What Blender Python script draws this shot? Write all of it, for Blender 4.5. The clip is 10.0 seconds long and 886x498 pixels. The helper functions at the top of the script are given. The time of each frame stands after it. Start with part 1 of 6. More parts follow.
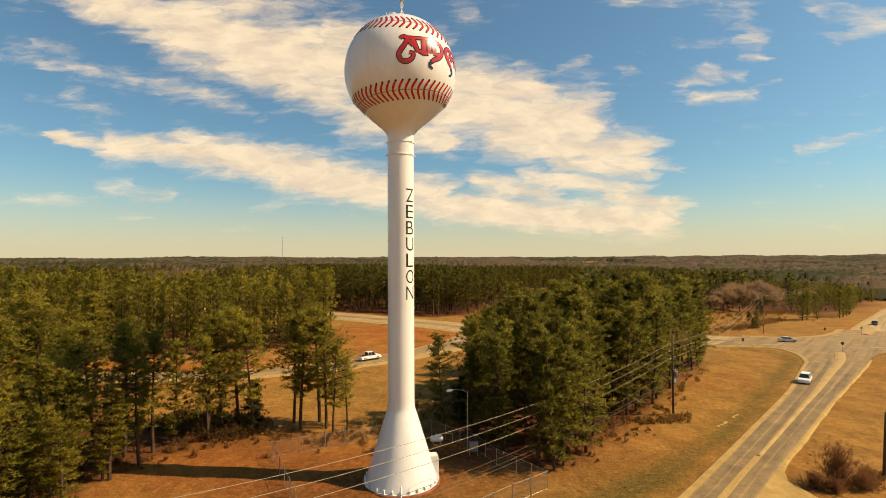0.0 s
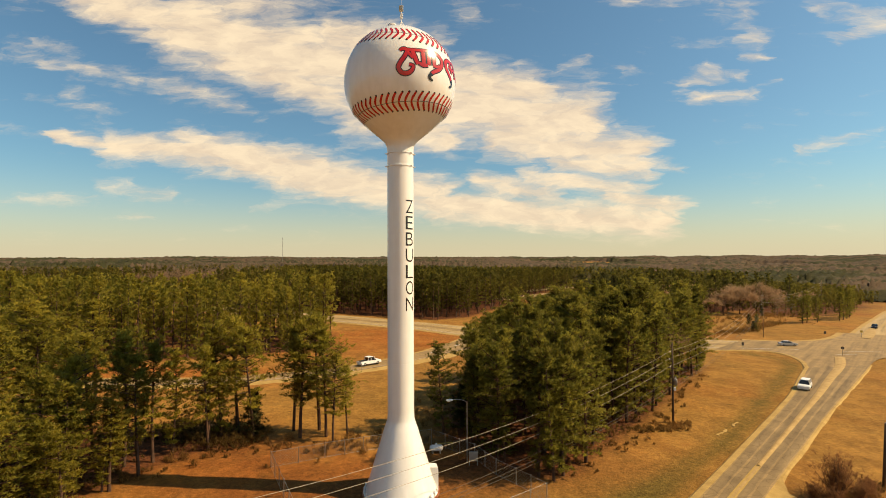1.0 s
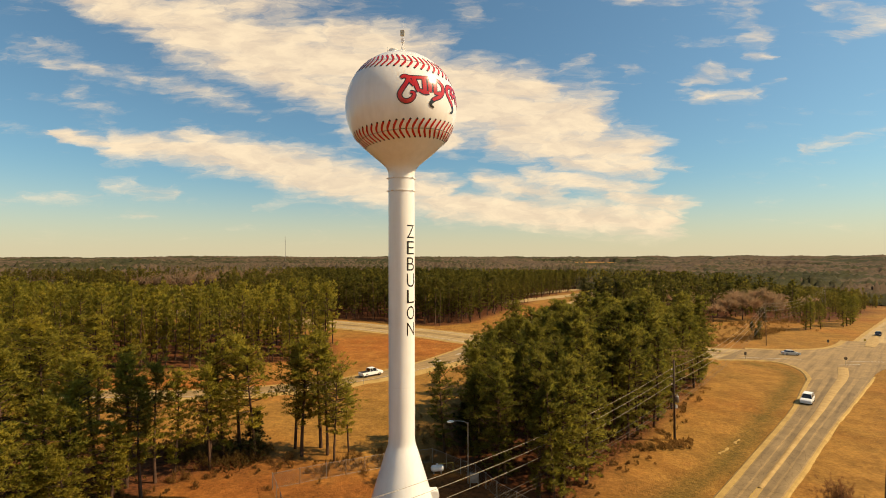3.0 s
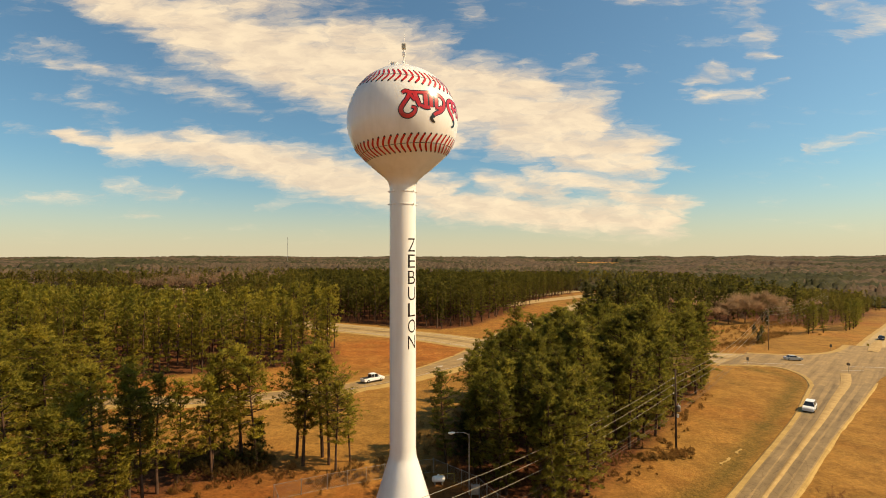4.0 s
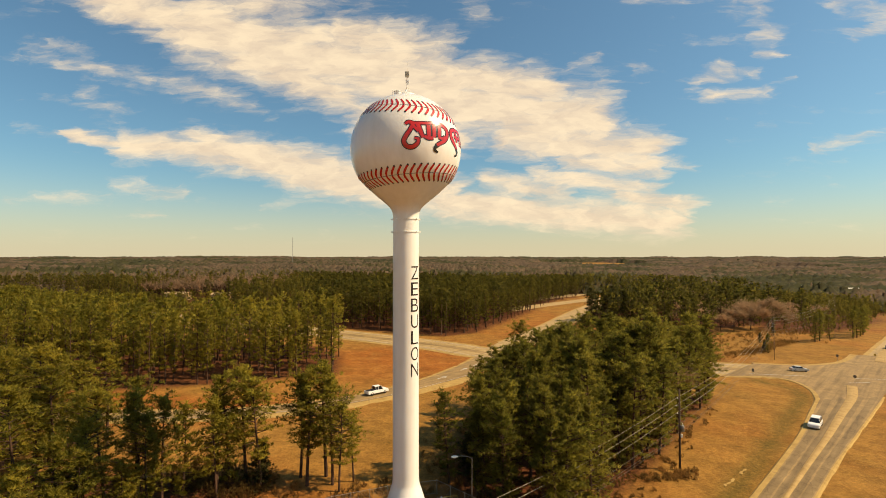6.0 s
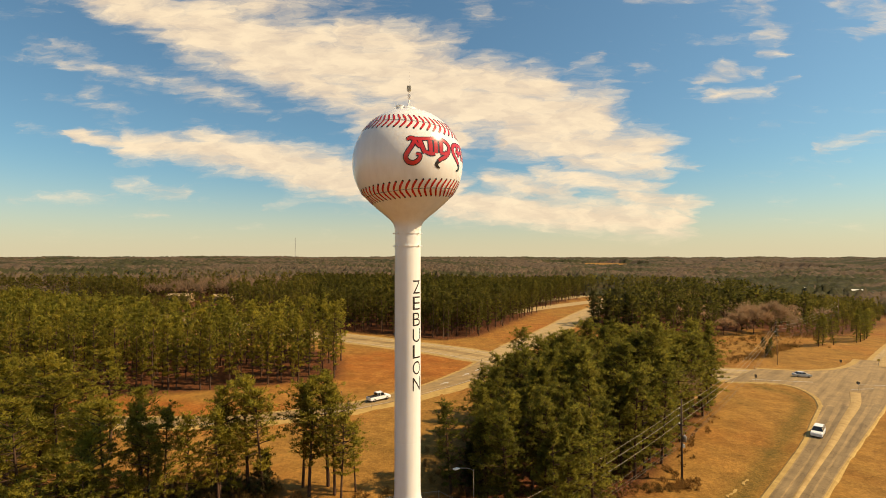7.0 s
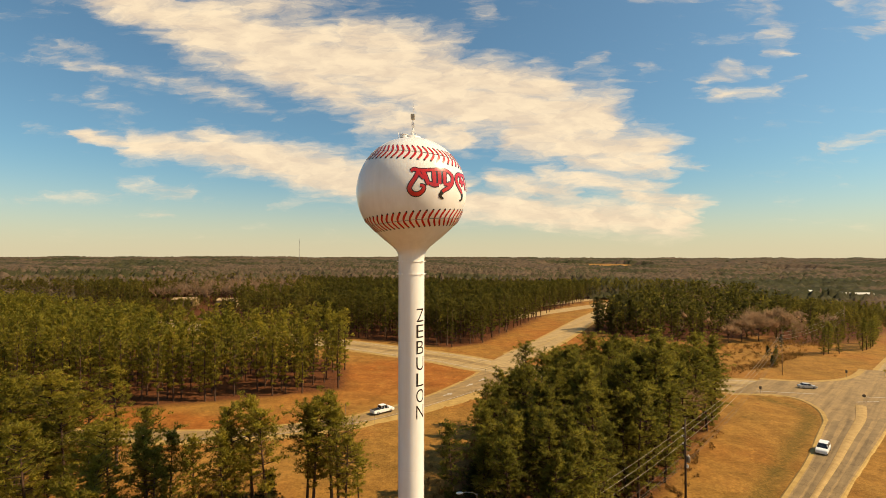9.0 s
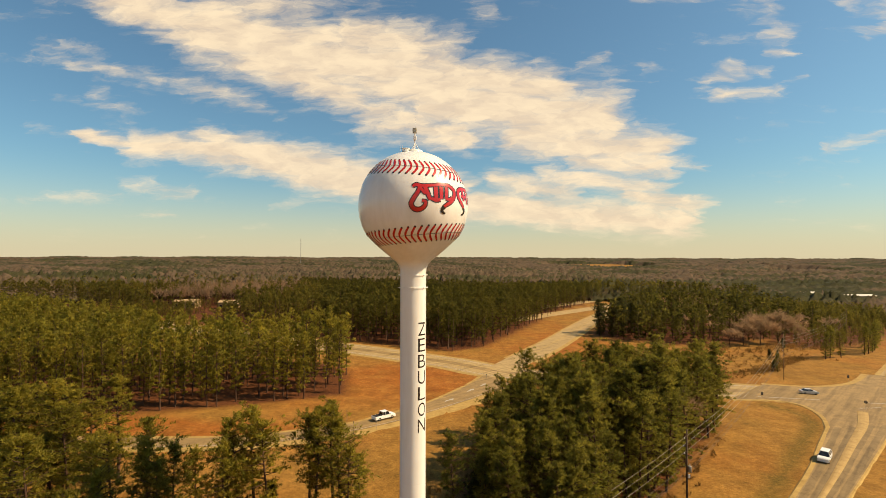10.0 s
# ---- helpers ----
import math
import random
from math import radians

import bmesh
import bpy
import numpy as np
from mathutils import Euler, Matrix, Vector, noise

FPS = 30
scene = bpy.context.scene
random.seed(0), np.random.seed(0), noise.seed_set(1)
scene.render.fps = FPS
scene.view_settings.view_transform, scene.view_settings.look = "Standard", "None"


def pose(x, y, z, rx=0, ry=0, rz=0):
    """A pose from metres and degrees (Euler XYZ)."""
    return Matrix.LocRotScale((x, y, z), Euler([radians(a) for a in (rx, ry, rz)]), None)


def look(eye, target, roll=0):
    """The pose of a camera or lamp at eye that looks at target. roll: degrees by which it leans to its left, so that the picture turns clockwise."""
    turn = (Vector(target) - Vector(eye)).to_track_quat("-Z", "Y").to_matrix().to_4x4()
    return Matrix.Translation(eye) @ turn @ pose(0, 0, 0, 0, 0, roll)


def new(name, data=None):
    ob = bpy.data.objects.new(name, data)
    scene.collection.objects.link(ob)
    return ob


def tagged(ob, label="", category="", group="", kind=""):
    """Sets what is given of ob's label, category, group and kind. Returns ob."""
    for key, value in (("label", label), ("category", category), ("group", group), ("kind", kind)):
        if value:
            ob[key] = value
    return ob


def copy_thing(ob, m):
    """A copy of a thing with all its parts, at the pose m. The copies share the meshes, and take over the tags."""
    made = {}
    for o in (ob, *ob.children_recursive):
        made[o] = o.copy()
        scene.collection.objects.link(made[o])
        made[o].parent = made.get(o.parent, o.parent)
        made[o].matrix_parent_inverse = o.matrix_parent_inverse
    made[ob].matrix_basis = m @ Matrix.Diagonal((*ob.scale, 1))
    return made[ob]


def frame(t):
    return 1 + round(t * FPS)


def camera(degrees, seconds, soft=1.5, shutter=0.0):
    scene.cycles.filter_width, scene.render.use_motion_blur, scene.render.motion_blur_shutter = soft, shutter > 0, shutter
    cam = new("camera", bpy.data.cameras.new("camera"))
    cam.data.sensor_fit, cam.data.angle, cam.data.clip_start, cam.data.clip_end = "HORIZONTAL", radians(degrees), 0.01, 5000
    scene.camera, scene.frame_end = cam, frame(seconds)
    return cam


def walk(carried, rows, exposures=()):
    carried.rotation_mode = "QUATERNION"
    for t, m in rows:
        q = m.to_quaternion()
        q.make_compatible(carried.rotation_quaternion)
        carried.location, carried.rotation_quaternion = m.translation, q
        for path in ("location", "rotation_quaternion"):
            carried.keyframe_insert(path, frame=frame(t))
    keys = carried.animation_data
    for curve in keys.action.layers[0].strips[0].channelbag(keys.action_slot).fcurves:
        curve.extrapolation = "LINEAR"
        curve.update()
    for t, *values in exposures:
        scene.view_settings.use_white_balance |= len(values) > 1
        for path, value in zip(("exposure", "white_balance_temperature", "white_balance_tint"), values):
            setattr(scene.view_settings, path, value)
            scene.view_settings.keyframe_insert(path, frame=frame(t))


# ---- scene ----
EXPOSURE, KELVIN, TINT = 0.67, 7420, 14
cam = camera(83.5, 10.0, soft=0.95)
# seconds, place, yaw, pitch, roll: a slow straight climb in front of the tower
ROWS = [
    (0, 4.518, -54.492, 24.123, -0.111, 1.010, -0.258),
    (0.5, 4.540, -54.485, 24.739, -0.114, 0.988, -0.240),
    (1, 4.571, -54.488, 25.379, -0.092, 0.968, -0.222),
    (1.5, 4.608, -54.500, 26.041, -0.046, 0.948, -0.204),
    (2, 4.651, -54.521, 26.723, 0.019, 0.930, -0.186),
    (2.5, 4.698, -54.551, 27.423, 0.102, 0.913, -0.169),
    (4, 4.851, -54.683, 29.614, 0.433, 0.869, -0.115),
    (4.5, 4.903, -54.730, 30.369, 0.564, 0.857, -0.097),
    (5, 4.953, -54.779, 31.133, 0.699, 0.846, -0.079),
    (5.5, 5.001, -54.828, 31.904, 0.838, 0.837, -0.061),
    (7, 5.112, -54.984, 34.242, 1.250, 0.815, -0.008),
    (7.5, 5.134, -55.038, 35.024, 1.376, 0.810, 0.010),
    (8, 5.149, -55.094, 35.804, 1.495, 0.807, 0.028),
    (8.5, 5.154, -55.150, 36.580, 1.602, 0.804, 0.046),
    (9, 5.146, -55.208, 37.350, 1.694, 0.803, 0.064),
    (9.5, 5.127, -55.266, 38.113, 1.772, 0.803, 0.082),
    (10, 5.093, -55.327, 38.866, 1.830, 0.805, 0.100),
]
walk(cam, [(t, pose(x, y, z, 0, 0, yaw) @ pose(0, 0, 0, 90 + pitch, 0, 0) @ pose(0, 0, 0, 0, 0, roll)) for t, x, y, z, yaw, pitch, roll in ROWS],
     exposures=[(0.0, EXPOSURE, KELVIN, TINT), (10.0, EXPOSURE, KELVIN, TINT)])

# ---- world, sun ----
SUN_AZ, SUN_EL = -3.5, 44.0          # degrees: azimuth from +x towards +y, elevation
SUN_DIR = Vector((math.cos(radians(SUN_EL)) * math.cos(radians(SUN_AZ)), math.cos(radians(SUN_EL)) * math.sin(radians(SUN_AZ)), math.sin(radians(SUN_EL))))
SKY_STRENGTH, CLOUD_LIGHT, SUN_STRENGTH = 0.068, 0.54, 4.35

# cloud banks on the sky, as soft streaks: start, end, half width (all in thousandths of the tangent from straight ahead), weight
BANKS = [(-723, 551, -222, 326, 43, 0.95), (-495, 540, -176, 392, 66, 0.70), (-507, 472, -5, 335, 71, 1.00), (-222, 449, -28, 392, 52, 0.95), (-40, 375, 188, 329, 41, 1.00), (-40, 306, 279, 284, 55, 1.05), (-188, 284, 6, 246, 36, 0.90), (120, 246, 382, 216, 39, 1.00), (234, 200, 405, 178, 25, 0.85), (-780, 246, -632, 223, 15, 0.85), (-666, 230, -495, 212, 28, 0.95), (-518, 219, -267, 169, 39, 1.00), (-290, 169, 6, 116, 39, 1.00), (-17, 107, 450, 68, 32, 1.00)]
VEILS = [(177, 162, 405, 130, 23, 0.75), (336, 124, 484, 93, 21, 0.85), (74, 153, 234, 124, 25, 0.80)]
WISPS_WEST = [(-871, 440, -746, 426, 19, 0.60), (-791, 399, -563, 349, 13, 0.75), (-563, 358, -393, 310, 15, 0.90), (-768, 374, -575, 346, 8, 0.60), (-757, 329, -694, 292, 21, 0.60), (-842, 329, -797, 323, 6, 0.60), (-905, 270, -757, 244, 8, 0.60), (-689, 155, -552, 134, 10, 0.65), (-370, 100, -222, 112, 6, 0.75), (-267, 89, -119, 93, 10, 0.55), (-472, 159, -290, 144, 7, 0.60), (-677, 88, -581, 87, 6, 0.55), (-905, 116, -700, 125, 9, 0.40), (-358, 280, -347, 278, 7, 0.50), (-529, 506, -199, 494, 39, 0.55), (302, 321, 339, 321, 7, 0.80)]
WISPS_EAST = [(501, 355, 564, 383, 11, 0.95), (558, 383, 615, 371, 7, 0.80), (532, 326, 635, 331, 9, 0.85), (627, 409, 672, 404, 6, 0.95), (422, 188, 479, 181, 9, 0.95), (735, 214, 889, 264, 9, 0.75), (778, 506, 889, 487, 16, 0.90), (798, 437, 889, 485, 10, 0.80), (604, 506, 646, 446, 16, 0.70), (382, 513, 564, 501, 21, 0.55), (245, 390, 288, 404, 6, 0.60), (361, 383, 382, 383, 8, 0.65), (615, 262, 642, 257, 7, 0.60), (655, 351, 689, 355, 5, 0.60), (855, 323, 894, 326, 6, 0.60), (23, 522, 63, 500, 15, 0.60)]



def link(tree, a, b):
    tree.links.new(a, b)


def make_world():
    world = bpy.data.worlds.new("sky")
    scene.world = world
    world.use_nodes = True
    nt = world.node_tree
    nt.nodes.clear()
    N = nt.nodes.new

    def math_node(op, a, b=None, c=None, clamp=False):
        n = N("ShaderNodeMath")
        n.operation, n.use_clamp = op, clamp
        for i, v in enumerate((a, b, c)):
            if v is None:
                continue
            if isinstance(v, (int, float)):
                n.inputs[i].default_value = v
            else:
                link(nt, v, n.inputs[i])
        return n.outputs[0]

    def vec_node(op, a, b=None, out=0):
        n = N("ShaderNodeVectorMath")
        n.operation = op
        for i, v in enumerate((a, b)):
            if v is None:
                continue
            if isinstance(v, tuple):
                n.inputs[i].default_value = v
            else:
                link(nt, v, n.inputs[i])
        return n.outputs[out]

    def smooth(v, lo, hi, a=0.0, b=1.0):
        n = N("ShaderNodeMapRange")
        n.interpolation_type = "SMOOTHSTEP"
        link(nt, v, n.inputs[0])
        for i, q in enumerate((lo, hi, a, b)):
            n.inputs[i + 1].default_value = q
        return n.outputs[0]

    def noise_node(vec, scale, detail, rough):
        n = N("ShaderNodeTexNoise")
        link(nt, vec, n.inputs["Vector"])
        n.inputs["Scale"].default_value, n.inputs["Detail"].default_value, n.inputs["Roughness"].default_value = scale, detail, rough
        return n

    sky = N("ShaderNodeTexSky")
    sky.sky_type, sky.sun_disc = "NISHITA", False
    sky.sun_elevation, sky.sun_rotation = radians(SUN_EL), radians(90 - SUN_AZ)
    sky.air_density, sky.dust_density, sky.ozone_density = 1.0, 1.2, 2.0
    coord = N("ShaderNodeTexCoord").outputs["Generated"]
    sep = N("ShaderNodeSeparateXYZ")
    link(nt, coord, sep.inputs[0])
    ahead = math_node("MAXIMUM", math_node("ABSOLUTE", sep.outputs[1]), 0.2)
    u, v = math_node("DIVIDE", sep.outputs[0], ahead), math_node("DIVIDE", sep.outputs[2], ahead)
    comb = N("ShaderNodeCombineXYZ")
    link(nt, u, comb.inputs[0])
    link(nt, v, comb.inputs[1])
    p = comb.outputs[0]
    # ragged edges: shift the plane by two scales of noise
    for scale, amount in ((3.0, 0.030), (9.0, 0.028), (24.0, 0.020)):
        n = noise_node(vec_node("MULTIPLY", p, (0.8, 2.6, 1.0)), scale, 4.0, 0.6)
        shift = vec_node("MULTIPLY", vec_node("SUBTRACT", n.outputs["Color"], (0.5, 0.5, 0.5)), (amount * 3.2, amount * 0.9, 0.0))
        p = vec_node("ADD", p, shift)
    total = None
    for x0, y0, x1, y1, w, s in BANKS + VEILS + [(*q[:4], q[4] * 1.5, q[5] * 0.52) for q in WISPS_WEST + WISPS_EAST]:
        a, b = Vector((x0, y0, 0)) / 1000, Vector((x1, y1, 0)) / 1000
        d = b - a
        pa = vec_node("SUBTRACT", p, tuple(a))
        pa = vec_node("MULTIPLY", pa, (1, 1, 0))
        h = math_node("MULTIPLY", vec_node("DOT_PRODUCT", pa, tuple(d), out=1), 1.0 / d.length_squared, clamp=True)
        sc = N("ShaderNodeVectorMath")
        sc.operation = "SCALE"
        sc.inputs[0].default_value = tuple(d)
        link(nt, h, sc.inputs["Scale"])
        dist = vec_node("LENGTH", vec_node("SUBTRACT", pa, sc.outputs[0]), out=1)
        m = smooth(dist, 0.0, 2.0 * w / 1000, s, 0.0)
        total = m if total is None else math_node("MAXIMUM", total, m)
    # streaks run along the banks, down to the right
    rot = N("ShaderNodeMapping")
    link(nt, p, rot.inputs[0])
    rot.inputs["Rotation"].default_value = (0, 0, radians(11))
    rot.inputs["Scale"].default_value = (0.8, 4.6, 1.0)
    streak = noise_node(rot.outputs[0], 3.8, 10.0, 0.62).outputs["Fac"]
    puff = noise_node(vec_node("MULTIPLY", p, (1.0, 2.2, 1.0)), 13.0, 7.0, 0.60).outputs["Fac"]
    fine_rot = N("ShaderNodeMapping")
    link(nt, p, fine_rot.inputs[0])
    fine_rot.inputs["Rotation"].default_value = (0, 0, radians(7))
    fine_rot.inputs["Scale"].default_value = (0.9, 5.5, 1.0)
    fibre = noise_node(fine_rot.outputs[0], 11.0, 8.0, 0.65).outputs["Fac"]
    grain = math_node("ADD", math_node("MULTIPLY", math_node("ADD", math_node("SUBTRACT", streak, 0.5), math_node("MULTIPLY", math_node("SUBTRACT", fibre, 0.5), 0.8)), 1.3), math_node("MULTIPLY", math_node("SUBTRACT", puff, 0.5), 0.9))
    dens = smooth(math_node("ADD", math_node("MULTIPLY", total, 1.0), math_node("MULTIPLY", grain, 0.85)), 0.09, 0.99)
    up = smooth(sep.outputs[2], 0.0, 0.05)
    dens = math_node("MULTIPLY", math_node("MULTIPLY", dens, up), 0.93)
    # warm haze low over the horizon
    haze = smooth(sep.outputs[2], -0.02, 0.21, 1.0, 0.0)
    haze = math_node("MULTIPLY", math_node("POWER", haze, 2.0), 0.80)
    base = N("ShaderNodeMix")
    base.data_type = "RGBA"
    link(nt, haze, base.inputs[0])
    mul = N("ShaderNodeMix")
    mul.data_type, mul.blend_type = "RGBA", "MULTIPLY"
    mul.inputs[0].default_value = 1.0
    link(nt, sky.outputs[0], mul.inputs[6])
    k = SKY_STRENGTH
    mul.inputs[7].default_value = (0.68 * k, 1.06 * k, 1.12 * k, 1)
    link(nt, mul.outputs[2], base.inputs[6])
    base.inputs[7].default_value = (0.50, 0.45, 0.305, 1)
    mix = N("ShaderNodeMix")
    mix.data_type = "RGBA"
    link(nt, dens, mix.inputs[0])
    link(nt, base.outputs[2], mix.inputs[6])
    shade = N("ShaderNodeMix")
    shade.data_type = "RGBA"
    link(nt, smooth(puff, 0.3, 0.7), shade.inputs[0])
    c = CLOUD_LIGHT
    shade.inputs[6].default_value = (0.91 * c, 0.775 * c, 0.60 * c, 1)
    shade.inputs[7].default_value = (1.17 * c, 1.01 * c, 0.735 * c, 1)
    link(nt, shade.outputs[2], mix.inputs[7])
    bg = N("ShaderNodeBackground")
    link(nt, mix.outputs[2], bg.inputs[0])
    bg.inputs[1].default_value = 1.0
    out = N("ShaderNodeOutputWorld")
    link(nt, bg.outputs[0], out.inputs[0])


make_world()
sun = new("sun", bpy.data.lights.new("sun", "SUN"))
sun.data.energy, sun.data.angle, sun.data.color = SUN_STRENGTH, radians(0.53), (1.0, 0.81, 0.55)
sun.matrix_world = look(SUN_DIR * 300, (0, 0, 0))

# ---- materials ----
def material(name, build, rough=0.8, metal=0.0, spec=0.3):
    m = bpy.data.materials.new(name)
    m.use_nodes = True
    nt = m.node_tree
    b = nt.nodes["Principled BSDF"]
    b.inputs["Roughness"].default_value, b.inputs["Metallic"].default_value = rough, metal
    b.inputs["Specular IOR Level"].default_value = spec
    build(nt, b)
    return m


def tex_noise(nt, scale, detail=5.0, rough=0.6, coord="Object", stretch=None):
    tc = nt.nodes.new("ShaderNodeTexCoord")
    src = tc.outputs[coord]
    if stretch:
        mp = nt.nodes.new("ShaderNodeMapping")
        link(nt, src, mp.inputs[0])
        mp.inputs["Scale"].default_value = stretch
        src = mp.outputs[0]
    n = nt.nodes.new("ShaderNodeTexNoise")
    link(nt, src, n.inputs["Vector"])
    n.inputs["Scale"].default_value, n.inputs["Detail"].default_value, n.inputs["Roughness"].default_value = scale, detail, rough
    return n.outputs["Fac"]


def ramp(nt, fac, stops):
    r = nt.nodes.new("ShaderNodeValToRGB")
    e = r.color_ramp.elements
    while len(e) < len(stops):
        e.new(0.5)
    for el, (pos, col) in zip(e, stops):
        el.position, el.color = pos, (*col, 1)
    link(nt, fac, r.inputs[0])
    return r.outputs[0]


def mix_rgb(nt, fac, a, b, blend="MIX"):
    n = nt.nodes.new("ShaderNodeMix")
    n.data_type, n.blend_type = "RGBA", blend
    for i, v in ((0, fac), (6, a), (7, b)):
        if isinstance(v, (int, float)):
            n.inputs[i].default_value = v
        elif isinstance(v, tuple):
            n.inputs[i].default_value = (*v, 1)
        else:
            link(nt, v, n.inputs[i])
    return n.outputs[2]


def bump(nt, b, height, strength, dist):
    n = nt.nodes.new("ShaderNodeBump")
    n.inputs["Strength"].default_value, n.inputs["Distance"].default_value = strength, dist
    link(nt, height, n.inputs["Height"])
    link(nt, n.outputs[0], b.inputs["Normal"])


def simple(name, dark, light, scale, rough=0.8, metal=0.0, spec=0.3, bumps=0.0, fine=None, stretch=None):
    """A surface that varies between two colours at two scales, with fine relief."""
    def build(nt, b):
        f = tex_noise(nt, scale, 6.0, 0.62, stretch=stretch)
        col = ramp(nt, f, [(0.32, dark), (0.68, light)])
        g = tex_noise(nt, fine or scale * 14, 4.0, 0.6, stretch=stretch)
        mid = tuple(0.72 for _ in range(3))
        col = mix_rgb(nt, 0.55, col, mix_rgb(nt, 1.0, col, ramp(nt, g, [(0.3, mid), (0.7, (1.18, 1.18, 1.18))]), "MULTIPLY"))
        link(nt, col, b.inputs["Base Color"])
        if bumps:
            bump(nt, b, g, 0.6, bumps)
    return material(name, build, rough, metal, spec)


def attribute(nt, name):
    n = nt.nodes.new("ShaderNodeAttribute")
    n.attribute_name = name
    return n.outputs["Fac"]


def ground_build(nt, b):
    big, mid = tex_noise(nt, 0.035, 6, 0.6), tex_noise(nt, 0.22, 6, 0.62)
    fine, tuft = tex_noise(nt, 2.6, 6, 0.7), tex_noise(nt, 9.0, 4, 0.65)
    grass = ramp(nt, mid, [(0.28, (0.195, 0.100, 0.022)), (0.48, (0.268, 0.134, 0.030)), (0.62, (0.325, 0.166, 0.038)), (0.78, (0.275, 0.116, 0.027))])
    green = ramp(nt, fine, [(0.3, (0.082, 0.059, 0.011)), (0.7, (0.163, 0.106, 0.023))])
    clay = ramp(nt, mid, [(0.3, (0.215, 0.069, 0.013)), (0.55, (0.315, 0.114, 0.023)), (0.75, (0.362, 0.163, 0.037))])
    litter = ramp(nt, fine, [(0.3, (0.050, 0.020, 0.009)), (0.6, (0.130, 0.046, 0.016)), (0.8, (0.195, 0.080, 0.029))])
    s = nt.nodes.new("ShaderNodeMath")
    s.operation = "ADD"
    link(nt, attribute(nt, "clay"), s.inputs[0])
    s2 = nt.nodes.new("ShaderNodeMath")
    s2.operation = "MULTIPLY_ADD"
    link(nt, big, s2.inputs[0])
    s2.inputs[1].default_value, s2.inputs[2].default_value = 1.1, -0.55
    link(nt, s2.outputs[0], s.inputs[1])
    col = mix_rgb(nt, ramp(nt, s.outputs[0], [(0.25, (0, 0, 0)), (0.75, (1, 1, 1))]), grass, clay)
    patch = ramp(nt, tex_noise(nt, 0.075, 5, 0.6), [(0.50, (0, 0, 0)), (0.68, (0.75, 0.75, 0.75))])
    gm = nt.nodes.new("ShaderNodeMath")
    gm.operation, gm.use_clamp = "MULTIPLY_ADD", True
    link(nt, attribute(nt, "green"), gm.inputs[0])
    gm.inputs[1].default_value = 0.85
    gp = nt.nodes.new("ShaderNodeMath")
    gp.operation = "MULTIPLY"
    link(nt, patch, gp.inputs[0])
    gp.inputs[1].default_value = 0.35
    link(nt, gp.outputs[0], gm.inputs[2])
    col = mix_rgb(nt, gm.outputs[0], col, green)
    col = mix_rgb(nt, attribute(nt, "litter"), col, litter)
    col = mix_rgb(nt, 0.8, col, mix_rgb(nt, 1.0, col, ramp(nt, fine, [(0.3, (0.62, 0.62, 0.62)), (0.7, (1.25, 1.25, 1.25))]), "MULTIPLY"))
    col = mix_rgb(nt, 0.7, col, mix_rgb(nt, 1.0, col, ramp(nt, tuft, [(0.3, (0.6, 0.6, 0.6)), (0.7, (1.3, 1.3, 1.3))]), "MULTIPLY"))
    link(nt, col, b.inputs["Base Color"])
    clod = tex_noise(nt, 1.1, 5, 0.7)
    col = mix_rgb(nt, 0.8, col, mix_rgb(nt, 1.0, col, ramp(nt, clod, [(0.34, (0.70, 0.70, 0.70)), (0.66, (1.22, 1.22, 1.22))]), "MULTIPLY"))
    link(nt, col, b.inputs["Base Color"])
    bump(nt, b, fine, 0.9, 0.16)


def foliage_build(dark, light, vary=0.35):
    def build(nt, b):
        info = nt.nodes.new("ShaderNodeObjectInfo")
        geo = nt.nodes.new("ShaderNodeNewGeometry")
        col = mix_rgb(nt, geo.outputs["Random Per Island"], dark, light)
        tone = ramp(nt, info.outputs["Random"], [(0.0, (1 - vary, 1 - vary * 0.9, 1 - vary)), (1.0, (1 + vary, 1 + vary * 0.8, 1 + vary * 0.6))])
        col = mix_rgb(nt, 1.0, col, tone, "MULTIPLY")
        clump = tex_noise(nt, 0.12, 4, 0.6)
        col = mix_rgb(nt, 1.0, col, ramp(nt, clump, [(0.32, (0.60, 0.66, 0.62)), (0.68, (1.34, 1.25, 1.12))]), "MULTIPLY")
        link(nt, col, b.inputs["Base Color"])
        tr = nt.nodes.new("ShaderNodeBsdfTranslucent")
        link(nt, col, tr.inputs["Color"])
        mx = nt.nodes.new("ShaderNodeMixShader")
        mx.inputs[0].default_value = 0.68
        link(nt, b.outputs[0], mx.inputs[1])
        link(nt, tr.outputs[0], mx.inputs[2])
        link(nt, mx.outputs[0], nt.nodes["Material Output"].inputs[0])
    return build


def canopy_build(nt, b):
    f = tex_noise(nt, 0.006, 5, 0.6, stretch=(0.45, 1.6, 1.0))
    wood = ramp(nt, f, [(0.36, (0.036, 0.037, 0.016)), (0.46, (0.050, 0.046, 0.022)), (0.52, (0.098, 0.068, 0.045)), (0.60, (0.080, 0.060, 0.040)), (0.70, (0.045, 0.043, 0.022))])
    g = tex_noise(nt, 0.09, 6, 0.7)
    col = mix_rgb(nt, 1.0, wood, ramp(nt, g, [(0.32, (0.6, 0.6, 0.6)), (0.7, (1.3, 1.28, 1.2))]), "MULTIPLY")
    link(nt, col, b.inputs["Base Color"])


